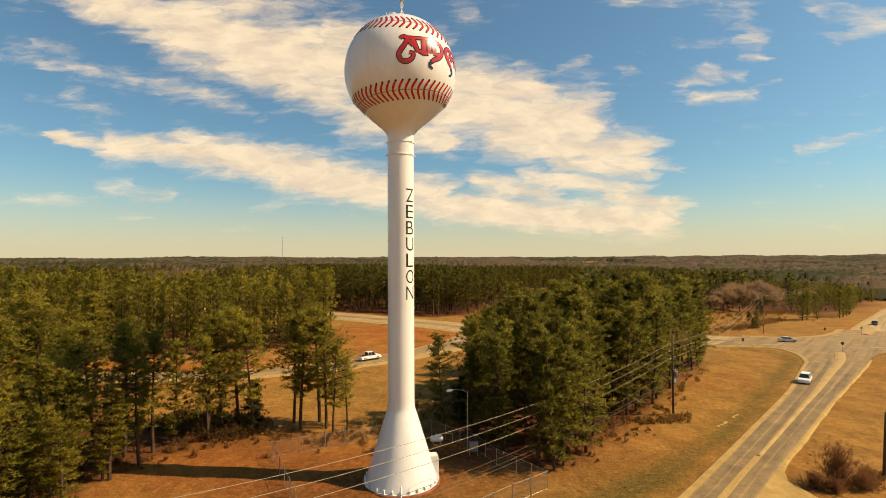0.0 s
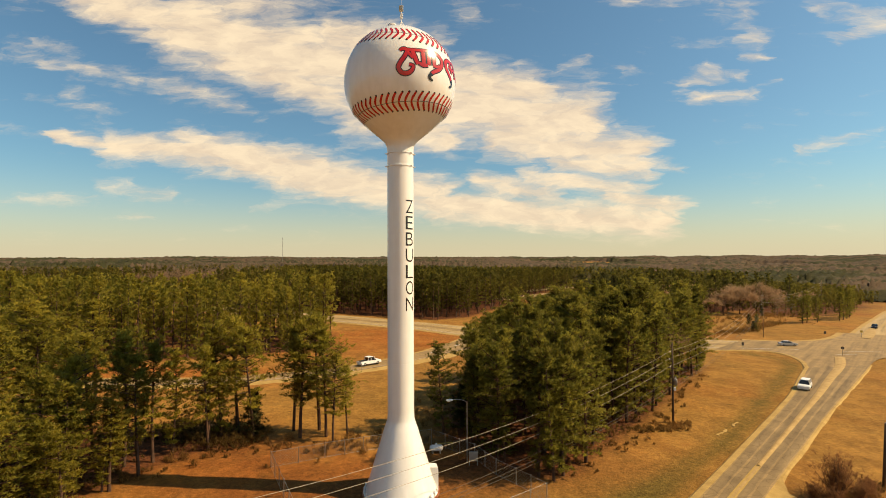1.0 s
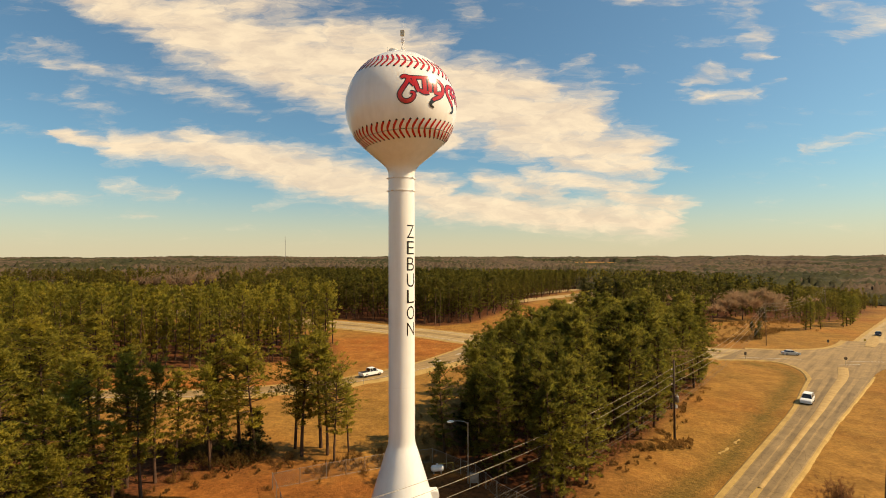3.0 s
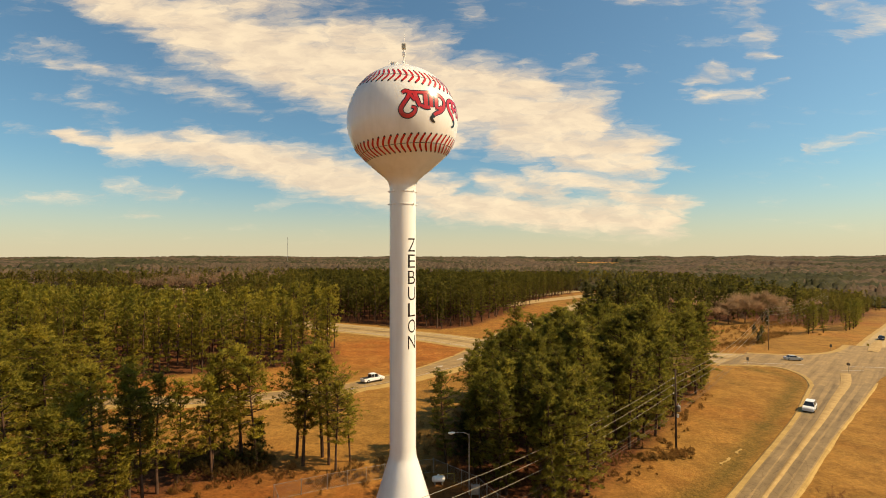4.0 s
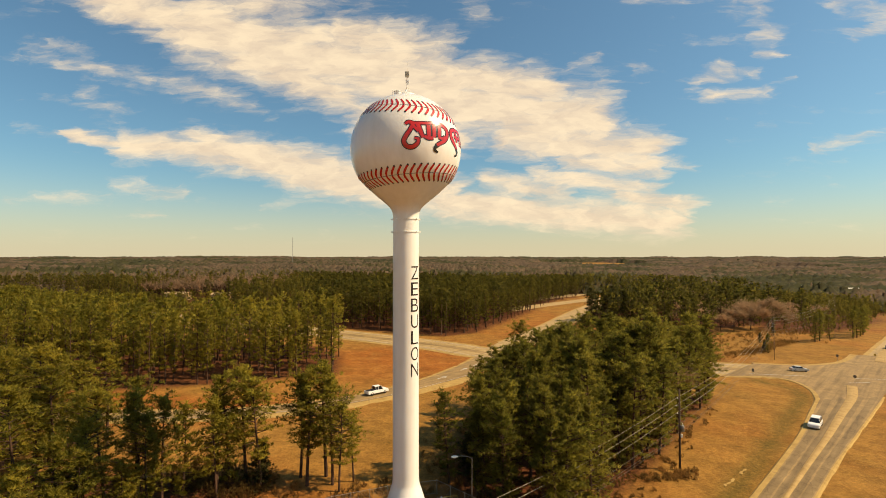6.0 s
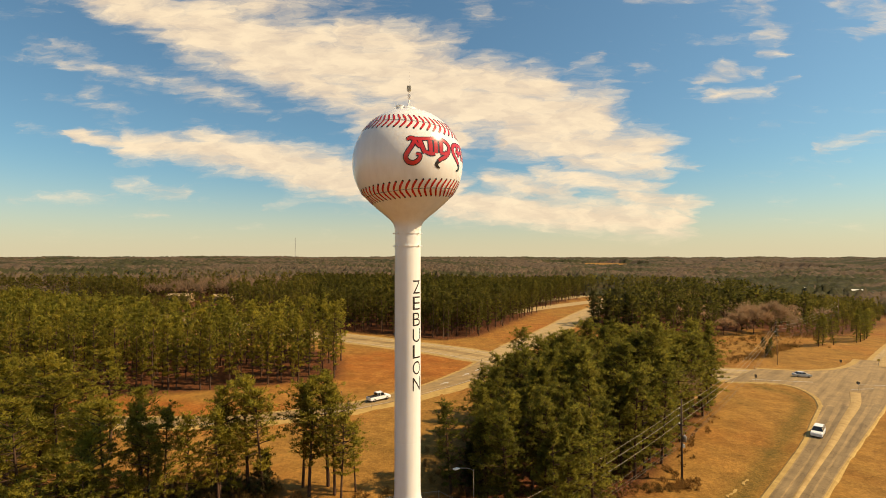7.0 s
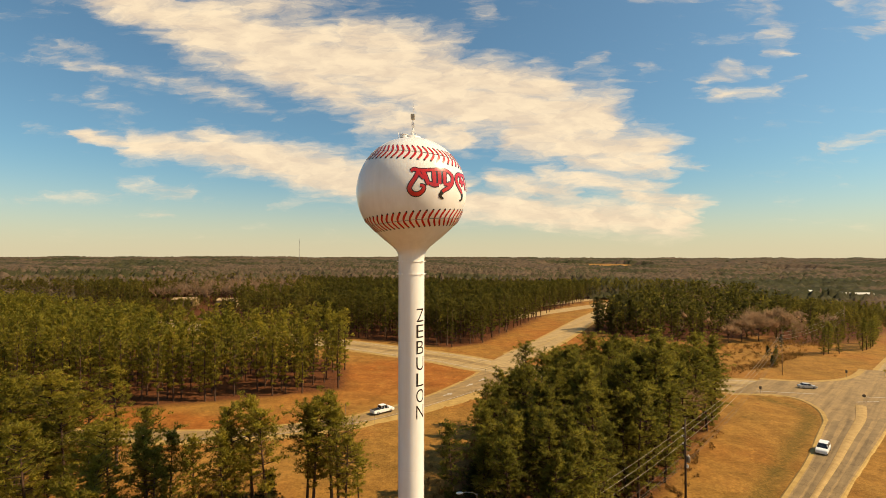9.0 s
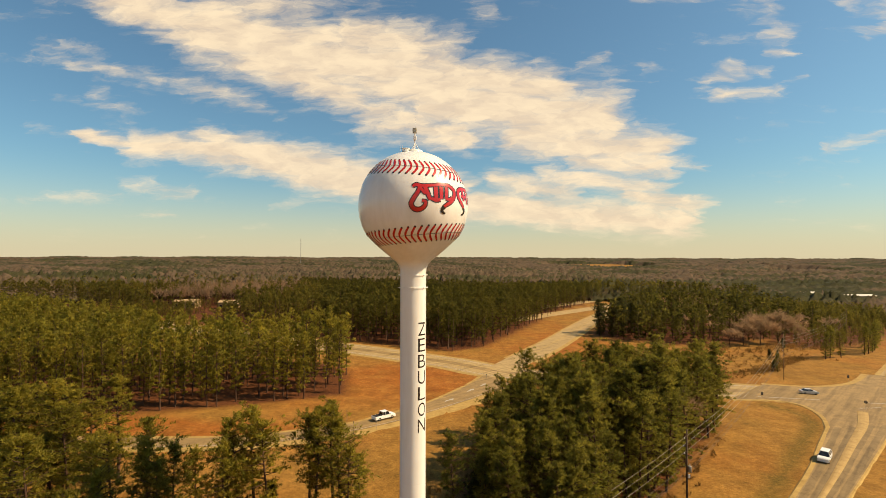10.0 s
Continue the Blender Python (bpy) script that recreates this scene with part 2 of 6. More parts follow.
def tank_build(nt, b):
    streak = tex_noise(nt, 1.0, 6, 0.65, stretch=(1.4, 1.4, 0.10))
    blot = tex_noise(nt, 0.35, 5, 0.6)
    col = ramp(nt, streak, [(0.30, (0.725, 0.712, 0.66)), (0.62, (0.79, 0.78, 0.735))])
    col = mix_rgb(nt, 1.0, col, ramp(nt, blot, [(0.25, (0.94, 0.925, 0.90)), (0.7, (1, 1, 1))]), "MULTIPLY")
    link(nt, col, b.inputs["Base Color"])
    bump(nt, b, tex_noise(nt, 0.5, 3, 0.5), 0.25, 0.05)


def road_build(dark, light):
    def build(nt, b):
        col = ramp(nt, tex_noise(nt, 0.30, 6, 0.65), [(0.3, dark), (0.7, light)])
        fine = tex_noise(nt, 7.0, 5, 0.7)
        col = mix_rgb(nt, 0.6, col, mix_rgb(nt, 1.0, col, ramp(nt, fine, [(0.3, (0.7, 0.7, 0.7)), (0.7, (1.25, 1.25, 1.25))]), "MULTIPLY"))
        vor = nt.nodes.new("ShaderNodeTexVoronoi")
        vor.feature = "DISTANCE_TO_EDGE"
        vor.inputs["Scale"].default_value = 0.55
        tc = nt.nodes.new("ShaderNodeTexCoord")
        wob = nt.nodes.new("ShaderNodeTexNoise")
        link(nt, tc.outputs["Object"], wob.inputs["Vector"])
        wob.inputs["Scale"].default_value, wob.inputs["Detail"].default_value = 0.5, 5.0
        link(nt, mix_rgb(nt, 0.55, tc.outputs["Object"], wob.outputs["Color"], "ADD"), vor.inputs["Vector"])
        crack = ramp(nt, vor.outputs["Distance"], [(0.01, (0.62, 0.58, 0.54)), (0.035, (1, 1, 1))])
        col = mix_rgb(nt, 0.6, col, mix_rgb(nt, 1.0, col, crack, "MULTIPLY"))
        # worn streaks along the way of the traffic
        mp = nt.nodes.new("ShaderNodeMapping")
        mp.vector_type = "TEXTURE"
        link(nt, tc.outputs["Object"], mp.inputs[0])
        mp.inputs["Rotation"].default_value = (0, 0, radians(46))
        mp.inputs["Scale"].default_value = (24, 1, 1)
        st = nt.nodes.new("ShaderNodeTexNoise")
        link(nt, mp.outputs[0], st.inputs["Vector"])
        st.inputs["Scale"].default_value, st.inputs["Detail"].default_value = 0.9, 5.0
        col = mix_rgb(nt, 1.0, col, ramp(nt, st.outputs["Fac"], [(0.32, (0.72, 0.71, 0.70)), (0.5, (1, 1, 1)), (0.68, (1.16, 1.15, 1.12))]), "MULTIPLY")
        link(nt, col, b.inputs["Base Color"])
        bump(nt, b, fine, 0.5, 0.01)
    return build


M = {
    "ground": material("dry_grass_and_clay", ground_build, 0.95, spec=0.1),
    "asphalt": material("weathered_asphalt", road_build((0.195, 0.128, 0.053), (0.305, 0.200, 0.083)), 0.85),
    "asphalt_pale": material("bleached_asphalt", road_build((0.300, 0.207, 0.090), (0.400, 0.282, 0.126)), 0.85),
    "track": material("cracked_dark_asphalt", road_build((0.142, 0.096, 0.044), (0.232, 0.158, 0.072)), 0.9),
    "gravel": simple("sandy_gravel_shoulder", (0.28, 0.175, 0.050), (0.43, 0.280, 0.088), 0.6, 0.95, bumps=0.03),
    "median": simple("dry_yellow_grass_median", (0.28, 0.178, 0.062), (0.42, 0.280, 0.110), 0.7, 0.95, bumps=0.04),
    "yellow_paint": simple("yellow_road_paint", (0.286, 0.177, 0.034), (0.408, 0.258, 0.061), 1.5, 0.7),
    "white_paint": simple("white_road_paint", (0.326, 0.299, 0.245), (0.462, 0.435, 0.374), 1.5, 0.7),
    "tank": material("white_tank_paint", tank_build, 0.20, spec=0.5),
    "red": simple("red_sign_paint", (0.42, 0.016, 0.014), (0.52, 0.024, 0.020), 0.8, 0.24, spec=0.5),
    "black": simple("black_sign_paint", (0.018, 0.015, 0.014), (0.032, 0.028, 0.026), 1.0, 0.22, spec=0.5),
    "bark": simple("pine_bark", (0.036, 0.019, 0.011), (0.105, 0.055, 0.030), 3.0, 0.95, bumps=0.02, stretch=(1, 1, 0.3)),
    "twig": material("bare_twigs", foliage_build((0.26, 0.168, 0.102), (0.43, 0.285, 0.180), 0.12), 0.9, spec=0.1),
    "needles": material("pine_needles", foliage_build((0.262, 0.226, 0.034), (0.425, 0.366, 0.054), 0.22), 0.65, spec=0.25),
    "needles_green": material("green_pine_needles", foliage_build((0.164, 0.152, 0.026), (0.262, 0.240, 0.040), 0.24), 0.65, spec=0.22),
    # far-wood needles: colour darkened to offset strong light on up-facing blades
    "needles_deep": material("darkened_pine_needles", foliage_build((0.120, 0.106, 0.021), (0.180, 0.159, 0.032), 0.28), 0.7, spec=0.2),
    # dark by nature on cedars; on the avenue pines shade put into the colour
    "needles_dark": material("cedar_and_shaded_pine_needles", foliage_build((0.060, 0.060, 0.020), (0.140, 0.132, 0.046), 0.2), 0.7, spec=0.2),
    "undergrowth": material("undergrowth_leaves", foliage_build((0.070, 0.046, 0.015), (0.190, 0.120, 0.040), 0.2), 0.8, spec=0.15),
    "scrub": material("dry_scrub", foliage_build((0.095, 0.054, 0.020), (0.27, 0.155, 0.056)), 0.9, spec=0.1),
    "twig_red": material("reddish_twigs", foliage_build((0.19, 0.088, 0.042), (0.35, 0.170, 0.082), 0.12), 0.9, spec=0.1),
    "pole_pale": simple("bleached_pole_wood", (0.17, 0.105, 0.055), (0.27, 0.175, 0.095), 2.0, 0.9, stretch=(1, 1, 0.15)),
    "tar": simple("tar_filled_crack", (0.085, 0.062, 0.036), (0.13, 0.095, 0.055), 2.0, 0.8),
    "wire_dark": simple("dark_sheathed_cable", (0.07, 0.055, 0.04), (0.12, 0.095, 0.07), 1.0, 0.6),
    "canopy": material("far_tree_tops", canopy_build, 0.95, spec=0.05),
    "galvanised": simple("galvanised_steel", (0.24, 0.225, 0.20), (0.38, 0.355, 0.32), 2.5, 0.45, 0.7),
    "pole_wood": simple("weathered_pole_wood", (0.045, 0.030, 0.020), (0.12, 0.080, 0.050), 2.0, 0.9, stretch=(1, 1, 0.15)),
    "wire": simple("aluminium_cable", (0.24, 0.205, 0.15), (0.34, 0.29, 0.21), 1.0, 0.5, 0.3),
    "white_metal": simple("white_enamelled_metal", (0.66, 0.65, 0.62), (0.80, 0.79, 0.76), 1.2, 0.4),
    "grey_metal": simple("grey_metal", (0.20, 0.19, 0.18), (0.32, 0.31, 0.29), 1.5, 0.5, 0.3),
    "beacon": simple("dull_beacon_housing", (0.30, 0.28, 0.22), (0.45, 0.42, 0.34), 2.5, 0.5),
    "concrete": simple("concrete", (0.204, 0.170, 0.129), (0.313, 0.272, 0.211), 0.8, 0.9, bumps=0.01),
    "rust": simple("rust_stained_concrete", (0.204, 0.058, 0.024), (0.306, 0.116, 0.054), 1.2, 0.9),
    "yellow_metal": simple("yellow_gas_pipe", (0.50, 0.34, 0.05), (0.66, 0.46, 0.09), 2.0, 0.5),
    "car_silver": simple("silver_car_paint", (0.46, 0.45, 0.42), (0.56, 0.55, 0.52), 3.0, 0.32, 0.2, 0.5),
    "car_white": simple("white_car_paint", (0.70, 0.70, 0.68), (0.80, 0.80, 0.78), 3.0, 0.3, 0.0, 0.5),
    "car_dark": simple("dark_car_paint", (0.018, 0.018, 0.022), (0.032, 0.032, 0.036), 3.0, 0.25, 0.0, 0.5),
    "glass_dark": simple("tinted_car_glass", (0.012, 0.014, 0.016), (0.022, 0.025, 0.028), 3.0, 0.08, 0.0, 0.6),
    "rubber": simple("tyre_rubber", (0.015, 0.014, 0.013), (0.028, 0.026, 0.024), 4.0, 0.85),
    "lamp_red": simple("red_lamp_glass", (0.30, 0.01, 0.01), (0.40, 0.02, 0.02), 4.0, 0.3),
    "lamp_clear": simple("clear_lamp_glass", (0.65, 0.65, 0.62), (0.75, 0.75, 0.72), 4.0, 0.15),
    "sign_back": simple("dull_sign_metal", (0.10, 0.085, 0.07), (0.17, 0.15, 0.12), 2.0, 0.6, 0.3),
    "tan_wall": simple("tan_metal_siding", (0.32, 0.21, 0.10), (0.44, 0.30, 0.15), 0.3, 0.7),
    "pale_roof": simple("pale_metal_roof", (0.52, 0.48, 0.40), (0.68, 0.64, 0.55), 0.3, 0.5),
    "window_dark": simple("dark_window_glass", (0.02, 0.022, 0.025), (0.035, 0.038, 0.042), 1.0, 0.1),
}


# ---- helpers for meshes ----
def mesh_object(name, verts, faces, mat, smooth=False, parent=None, label=""):
    me = bpy.data.meshes.new(name)
    me.from_pydata([tuple(v) for v in verts], [], [tuple(f) for f in faces])
    me.materials.append(M[mat] if isinstance(mat, str) else mat)
    if smooth:
        me.shade_smooth()
    me.update()
    ob = new(name, me)
    if parent is not None:
        ob.parent = parent
    if label:
        tagged(ob, label)
    return ob


def tri_object(name, verts, tris, mat, parent=None, normals=None):
    """A large triangle mesh straight from arrays."""
    me = bpy.data.meshes.new(name)
    v, t = np.asarray(verts, dtype=np.float32), np.asarray(tris, dtype=np.int32)
    me.vertices.add(len(v))
    me.vertices.foreach_set("co", v.ravel())
    me.loops.add(t.size)
    me.loops.foreach_set("vertex_index", t.ravel())
    me.polygons.add(len(t))
    me.polygons.foreach_set("loop_start", np.arange(0, t.size, 3, dtype=np.int32))
    me.update(calc_edges=True)
    me.materials.append(M[mat])
    if normals is not None:
        at = me.attributes.new("custom_normal", "FLOAT_VECTOR", "POINT")
        at.data.foreach_set("vector", np.asarray(normals, dtype=np.float32).ravel())
    ob = new(name, me)
    if parent is not None:
        ob.parent = parent
    return ob


def part(name, bm, mat, parent, label="", smooth=False):
    """Links a bmesh as one mesh object under a thing or a part."""
    me = bpy.data.meshes.new(name)
    bm.to_mesh(me)
    bm.free()
    me.materials.append(M[mat])
    if smooth:
        me.shade_smooth()
    ob = new(name, me)
    ob.parent = parent
    if label:
        tagged(ob, label)
    return ob


def part_pieces(name, bm, mat, parent, label=""):
    """Links each loose piece of a bmesh as a part of its own."""
    bm.verts.ensure_lookup_table()
    seen = set()
    for start in bm.verts:
        if start in seen:
            continue
        todo, piece = [start], []
        seen.add(start)
        while todo:
            v = todo.pop()
            piece.append(v)
            for e in v.link_edges:
                o = e.other_vert(v)
                if o not in seen:
                    seen.add(o)
                    todo.append(o)
        own = bmesh.new()
        copy = {v: own.verts.new(v.co) for v in piece}
        for f in {f for v in piece for f in v.link_faces}:
            own.faces.new([copy[v] for v in f.verts])
        part(name, own, mat, parent, label)
    bm.free()


def bm_box(bm, cx, cy, cz, sx, sy, sz, bev=0.0, rot=None):
    r = bmesh.ops.create_cube(bm, size=1.0, matrix=Matrix.Translation((cx, cy, cz)) @ (rot or Matrix()) @ Matrix.Diagonal((sx, sy, sz, 1)))
    if bev:
        es = list({e for v in r["verts"] for e in v.link_edges})
        bmesh.ops.bevel(bm, geom=es, offset=bev, segments=2, affect="EDGES", profile=0.6)


def bm_tube(bm, a, b, r0, r1=None, seg=10, caps=True):
    a, b = Vector(a), Vector(b)
    d = b - a
    m = Matrix.Translation((a + b) / 2) @ d.to_track_quat("Z", "Y").to_matrix().to_4x4()
    bmesh.ops.create_cone(bm, cap_ends=caps, segments=seg, radius1=r0, radius2=r0 if r1 is None else r1, depth=d.length, matrix=m)


def bm_lathe(bm, profile, seg=96, cap_top=False, cap_bottom=False):
    rings = []
    for r, z in profile:
        rings.append([bm.verts.new((r * math.cos(2 * math.pi * i / seg), r * math.sin(2 * math.pi * i / seg), z)) for i in range(seg)])
    for lo, hi in zip(rings, rings[1:]):
        for i in range(seg):
            bm.faces.new((lo[i], lo[(i + 1) % seg], hi[(i + 1) % seg], hi[i]))
    if cap_top:
        bm.faces.new(rings[-1])
    if cap_bottom:
        bm.faces.new(rings[0][::-1])


def spline(points, n=8):
    """Points along a smooth curve through the given ones."""
    pts = [Vector(p) for p in points]
    out = []
    for i in range(len(pts) - 1):
        p0, p1, p2, p3 = pts[max(i - 1, 0)], pts[i], pts[i + 1], pts[min(i + 2, len(pts) - 1)]
        for k in range(n):
            t = k / n
            out.append(0.5 * ((2 * p1) + (p2 - p0) * t + (2 * p0 - 5 * p1 + 4 * p2 - p3) * t * t + (3 * p1 - p0 - 3 * p2 + p3) * t ** 3))
    out.append(pts[-1])
    return out


def inside(x, y, poly):
    """Whether points (arrays) lie in a polygon."""
    x, y = np.asarray(x, float), np.asarray(y, float)
    res = np.zeros(x.shape, bool)
    for (x0, y0), (x1, y1) in zip(poly, poly[1:] + poly[:1]):
        if y0 != y1:
            res ^= ((y0 > y) != (y1 > y)) & (x < (x1 - x0) * (y - y0) / (y1 - y0) + x0)
    return res


def edge_distance(x, y, line):
    """Distance of points (arrays) to a polyline."""
    x, y = np.asarray(x, float), np.asarray(y, float)
    best = np.full(x.shape, 1e9)
    for (x0, y0), (x1, y1) in zip(line, line[1:]):
        dx, dy = x1 - x0, y1 - y0
        h = np.clip(((x - x0) * dx + (y - y0) * dy) / (dx * dx + dy * dy), 0, 1)
        best = np.minimum(best, np.hypot(x - x0 - dx * h, y - y0 - dy * h))
    return best


# ---- the lie of the land ----
def land(x, y):
    """Height of the ground (arrays or numbers): a gentle fall to the east, a broad valley and low ridges far off."""
    x, y = np.asarray(x, float), np.asarray(y, float)
    r = np.hypot(x, y + 55)
    far = np.clip((r - 500) / 1800, 0, 1)
    hills = 4 * np.sin(x / 410 + 1.3) * np.sin(y / 530 + 0.4) + 2.5 * np.sin(x / 190 + y / 340) + 1.5 * np.sin(x / 97 - y / 150 + 2)
    return -2.0 * np.tanh(x / 100) + far * (9 + hills) - 14 * np.exp(-((r - 1300) / 480) ** 2) - 4.5 * (1 + np.tanh((x - 300) / 90)) * np.clip(1.6 - r / 1500, 0, 1)


def land1(x, y):
    return float(land(x, y))


# stands of trees, as outlines on the plan
CLUMP = [(5, 14), (12, 5), (16, 2.5), (20, 4), (26, 12), (37, 25), (50, 43), (67, 65), (62, 72), (42, 66), (22, 57), (10, 44), (5, 28)]
NEAR_WEST = [(-31, -19), (-30, -8), (-32.5, -2), (-27, 9), (-21, 12), (-20, 16), (-30, 18), (-50, 18), (-68, 17), (-58, -4), (-50, -20), (-45, -29), (-38, -27)]
WEST_WOOD = [(-26, 82), (-48, 70), (-72, 61), (-98, 60), (-128, 62), (-185, 84), (-250, 130), (-250, 176), (-185, 158), (-135, 138), (-92, 128), (-60, 122), (-42, 120), (-31, 106)]
FAR_WEST = [(-100, 192), (-190, 246), (-310, 300), (-430, 340), (-520, 400), (-520, 500), (-150, 500), (-110, 360), (-52, 178)]
NORTH_WOOD = [(-37, 163), (2, 148), (16, 160), (50, 240), (68, 290), (86, 330), (112, 375), (140, 425), (-150, 425), (-112, 360), (-62, 178)]
EAST_WOOD = [(84, 186), (74, 206), (100, 272), (132, 340), (175, 430), (330, 520), (420, 470), (330, 330), (262, 262), (214, 228), (168, 204), (132, 182), (104, 176)]
EAST_FAR = [(150, 182), (172, 172), (205, 190), (262, 247), (330, 314), (390, 372), (370, 400), (300, 375), (230, 290), (180, 230)]
GAP_WOOD = [(118, 412), (160, 418), (200, 432), (250, 450), (250, 480), (100, 480), (100, 440)]
WOODS = [CLUMP, NEAR_WEST, WEST_WOOD, FAR_WEST, NORTH_WOOD, EAST_WOOD, EAST_FAR]
HIGHWAY = [(-300, 300), (-190, 226), (-110, 182), (-60, 158), (-33, 145), (-14, 135), (3, 125.5), (20, 113.5), (50, 104), (87, 97.5), (112, 93), (160, 86), (260, 74), (420, 60)]
RAMP = [(-190, 36), (-140, 38), (-95, 41), (-60, 42), (-45, 44), (-31, 48.5), (-16.5, 57), (-3, 69), (6, 81), (12, 93), (16, 106)]
ROAD_SOUTH = [(-26, -78), (0, -43), (20, -18.5), (33, -3), (43, 7.5), (52.6, 16.8), (62, 27.5), (68.5, 34.5), (86, 53.5), (104, 73), (122, 92), (144, 112), (172, 139), (204, 170), (255, 218), (330, 290), (480, 430)]
AVENUE = [(17, 110), (28, 134), (36.5, 150), (52, 182), (72.5, 227), (92, 268), (125, 330), (190, 440)]


def make_ground():
    def steps(near, far, fine, n):
        a = np.arange(-near, near + fine, fine)
        g = near * (far / near) ** (np.arange(1, n + 1) / n)
        return np.concatenate([-g[::-1], a, g])
    xs, ys = steps(130, 4800, 2.2, 46), steps(130, 4800, 2.2, 46) + 40
    X, Y = np.meshgrid(xs, ys)
    Z = land(X, Y)
    rng = np.random.default_rng(3)
    near = (np.abs(X) < 150) & (Y > -100) & (Y < 180)
    Z = Z + np.where(near, rng.normal(0, 0.05, X.shape), 0)
    for line, w in ((HIGHWAY, 9), (RAMP, 4), (ROAD_SOUTH, 4.5), (AVENUE, 6)):
        Z = Z - 0.08 * np.clip(2 - 2 * edge_distance(X, Y, line) / w, 0, 1)
    # a shallow ditch beside the south road
    d = edge_distance(X, Y, [(13, -11), (27, 0.5), (43, 14.8), (57.2, 30.2), (75.1, 50.5), (90.6, 67.8), (93.6, 76), (89, 83)])
    Z = Z - 0.16 * np.exp(-(d / 1.8) ** 2)
    n = len(xs)
    idx = np.arange(X.size).reshape(X.shape)
    quads = np.stack([idx[:-1, :-1], idx[:-1, 1:], idx[1:, 1:], idx[1:, :-1]], -1).reshape(-1, 4)
    me = bpy.data.meshes.new("ground")
    me.from_pydata(np.stack([X.ravel(), Y.ravel(), Z.ravel()], 1).tolist(), [], quads.tolist())
    me.materials.append(M["ground"])
    me.shade_smooth()
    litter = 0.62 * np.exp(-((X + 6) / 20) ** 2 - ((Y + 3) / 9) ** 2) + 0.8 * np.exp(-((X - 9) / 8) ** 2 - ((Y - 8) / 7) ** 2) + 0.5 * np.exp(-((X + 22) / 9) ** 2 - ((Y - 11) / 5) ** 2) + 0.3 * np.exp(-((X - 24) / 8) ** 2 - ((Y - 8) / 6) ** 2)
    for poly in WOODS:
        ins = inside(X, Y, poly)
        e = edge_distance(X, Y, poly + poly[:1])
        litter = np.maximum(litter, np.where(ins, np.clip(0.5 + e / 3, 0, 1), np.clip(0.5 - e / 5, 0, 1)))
    clay = 0.28 + np.zeros(X.shape)
    for cx, cy, rx, ry, a in ((-12, 2, 24, 11, 0.55), (-8, 100, 34, 26, 0.55), (-70, 47, 60, 9, 0.6), (50, 175, 22, 60, 0.45), (74, 62, 20, 24, -0.12), (24, 4, 14, 12, 0.16), (-66, 50, 40, 7, 0.4), (110, 130, 40, 24, -0.12), (12, -4, 12, 6, -0.3), (0, 42, 22, 16, -0.35), (100, 115, 20, 10, 0.1)):
        clay = clay + a * np.exp(-((X - cx) / rx) ** 2 - ((Y - cy) / ry) ** 2)
    green = 0.9 * np.exp(-(d / 1.9) ** 2) + 0.5 * np.exp(-((X - 27) / 9) ** 2 - ((Y - 1) / 6) ** 2) + 0.25 * np.exp(-((X + 4) / 16) ** 2 - ((Y - 34) / 10) ** 2)
    for nm, arr in (("litter", litter), ("clay", clay), ("green", green)):
        at = me.attributes.new(nm, "FLOAT", "POINT")
        at.data.foreach_set("value", arr.ravel().astype(np.float32))
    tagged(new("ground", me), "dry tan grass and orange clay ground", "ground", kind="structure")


make_ground()


def ribbon(name, line, half_l, half_r, lift, mat, parent=None, cross=4, jag=0.0, n=8, seed=1):
    """A strip along a line, draped on the land. half_l, half_r: how far it reaches to the left and the right."""
    pts = spline([(x, y, 0) for x, y in line], n)
    rng = np.random.default_rng(seed)
    verts, faces = [], []
    for i, p in enumerate(pts):
        d = (pts[min(i + 1, len(pts) - 1)] - pts[max(i - 1, 0)]).normalized()
        nrm = Vector((-d.y, d.x, 0))
        f = i / (len(pts) - 1)
        hl = half_l(f) if callable(half_l) else half_l
        hr = half_r(f) if callable(half_r) else half_r
        hl, hr = hl + rng.normal(0, jag), hr + rng.normal(0, jag)
        for k in range(cross + 1):
            q = p + nrm * (hl + (-hr - hl) * k / cross)
            crown = 0.05 * (1 - (2 * k / cross - 1) ** 2) if cross > 1 else 0
            verts.append((q.x, q.y, land1(q.x, q.y) + lift + crown))
    for i in range(len(pts) - 1):
        for k in range(cross):
            a = i * (cross + 1) + k
            faces.append((a, a + cross + 1, a + cross + 2, a + 1))
    return mesh_object(name, verts, faces, mat, True, parent)


def sheet(name, outline, lift, mat, parent=None):
    """A flat patch with the given outline, draped on the land."""
    bm = bmesh.new()
    bm.faces.new([bm.verts.new((x, y, 0)) for x, y in outline])
    bmesh.ops.triangulate(bm, faces=bm.faces[:])
    for _ in range(3):
        bmesh.ops.subdivide_edges(bm, edges=[e for e in bm.edges if e.calc_length() > 6], cuts=1)
        bmesh.ops.triangulate(bm, faces=[f for f in bm.faces if len(f.verts) > 3])
    for v in bm.verts:
        v.co.z = land1(v.co.x, v.co.y) + lift
    bmesh.ops.recalc_face_normals(bm, faces=bm.faces[:])
    me = bpy.data.meshes.new(name)
    bm.to_mesh(me)
    bm.free()
    me.materials.append(M[mat])
    ob = new(name, me)
    if parent is not None:
        ob.parent = parent
    return ob


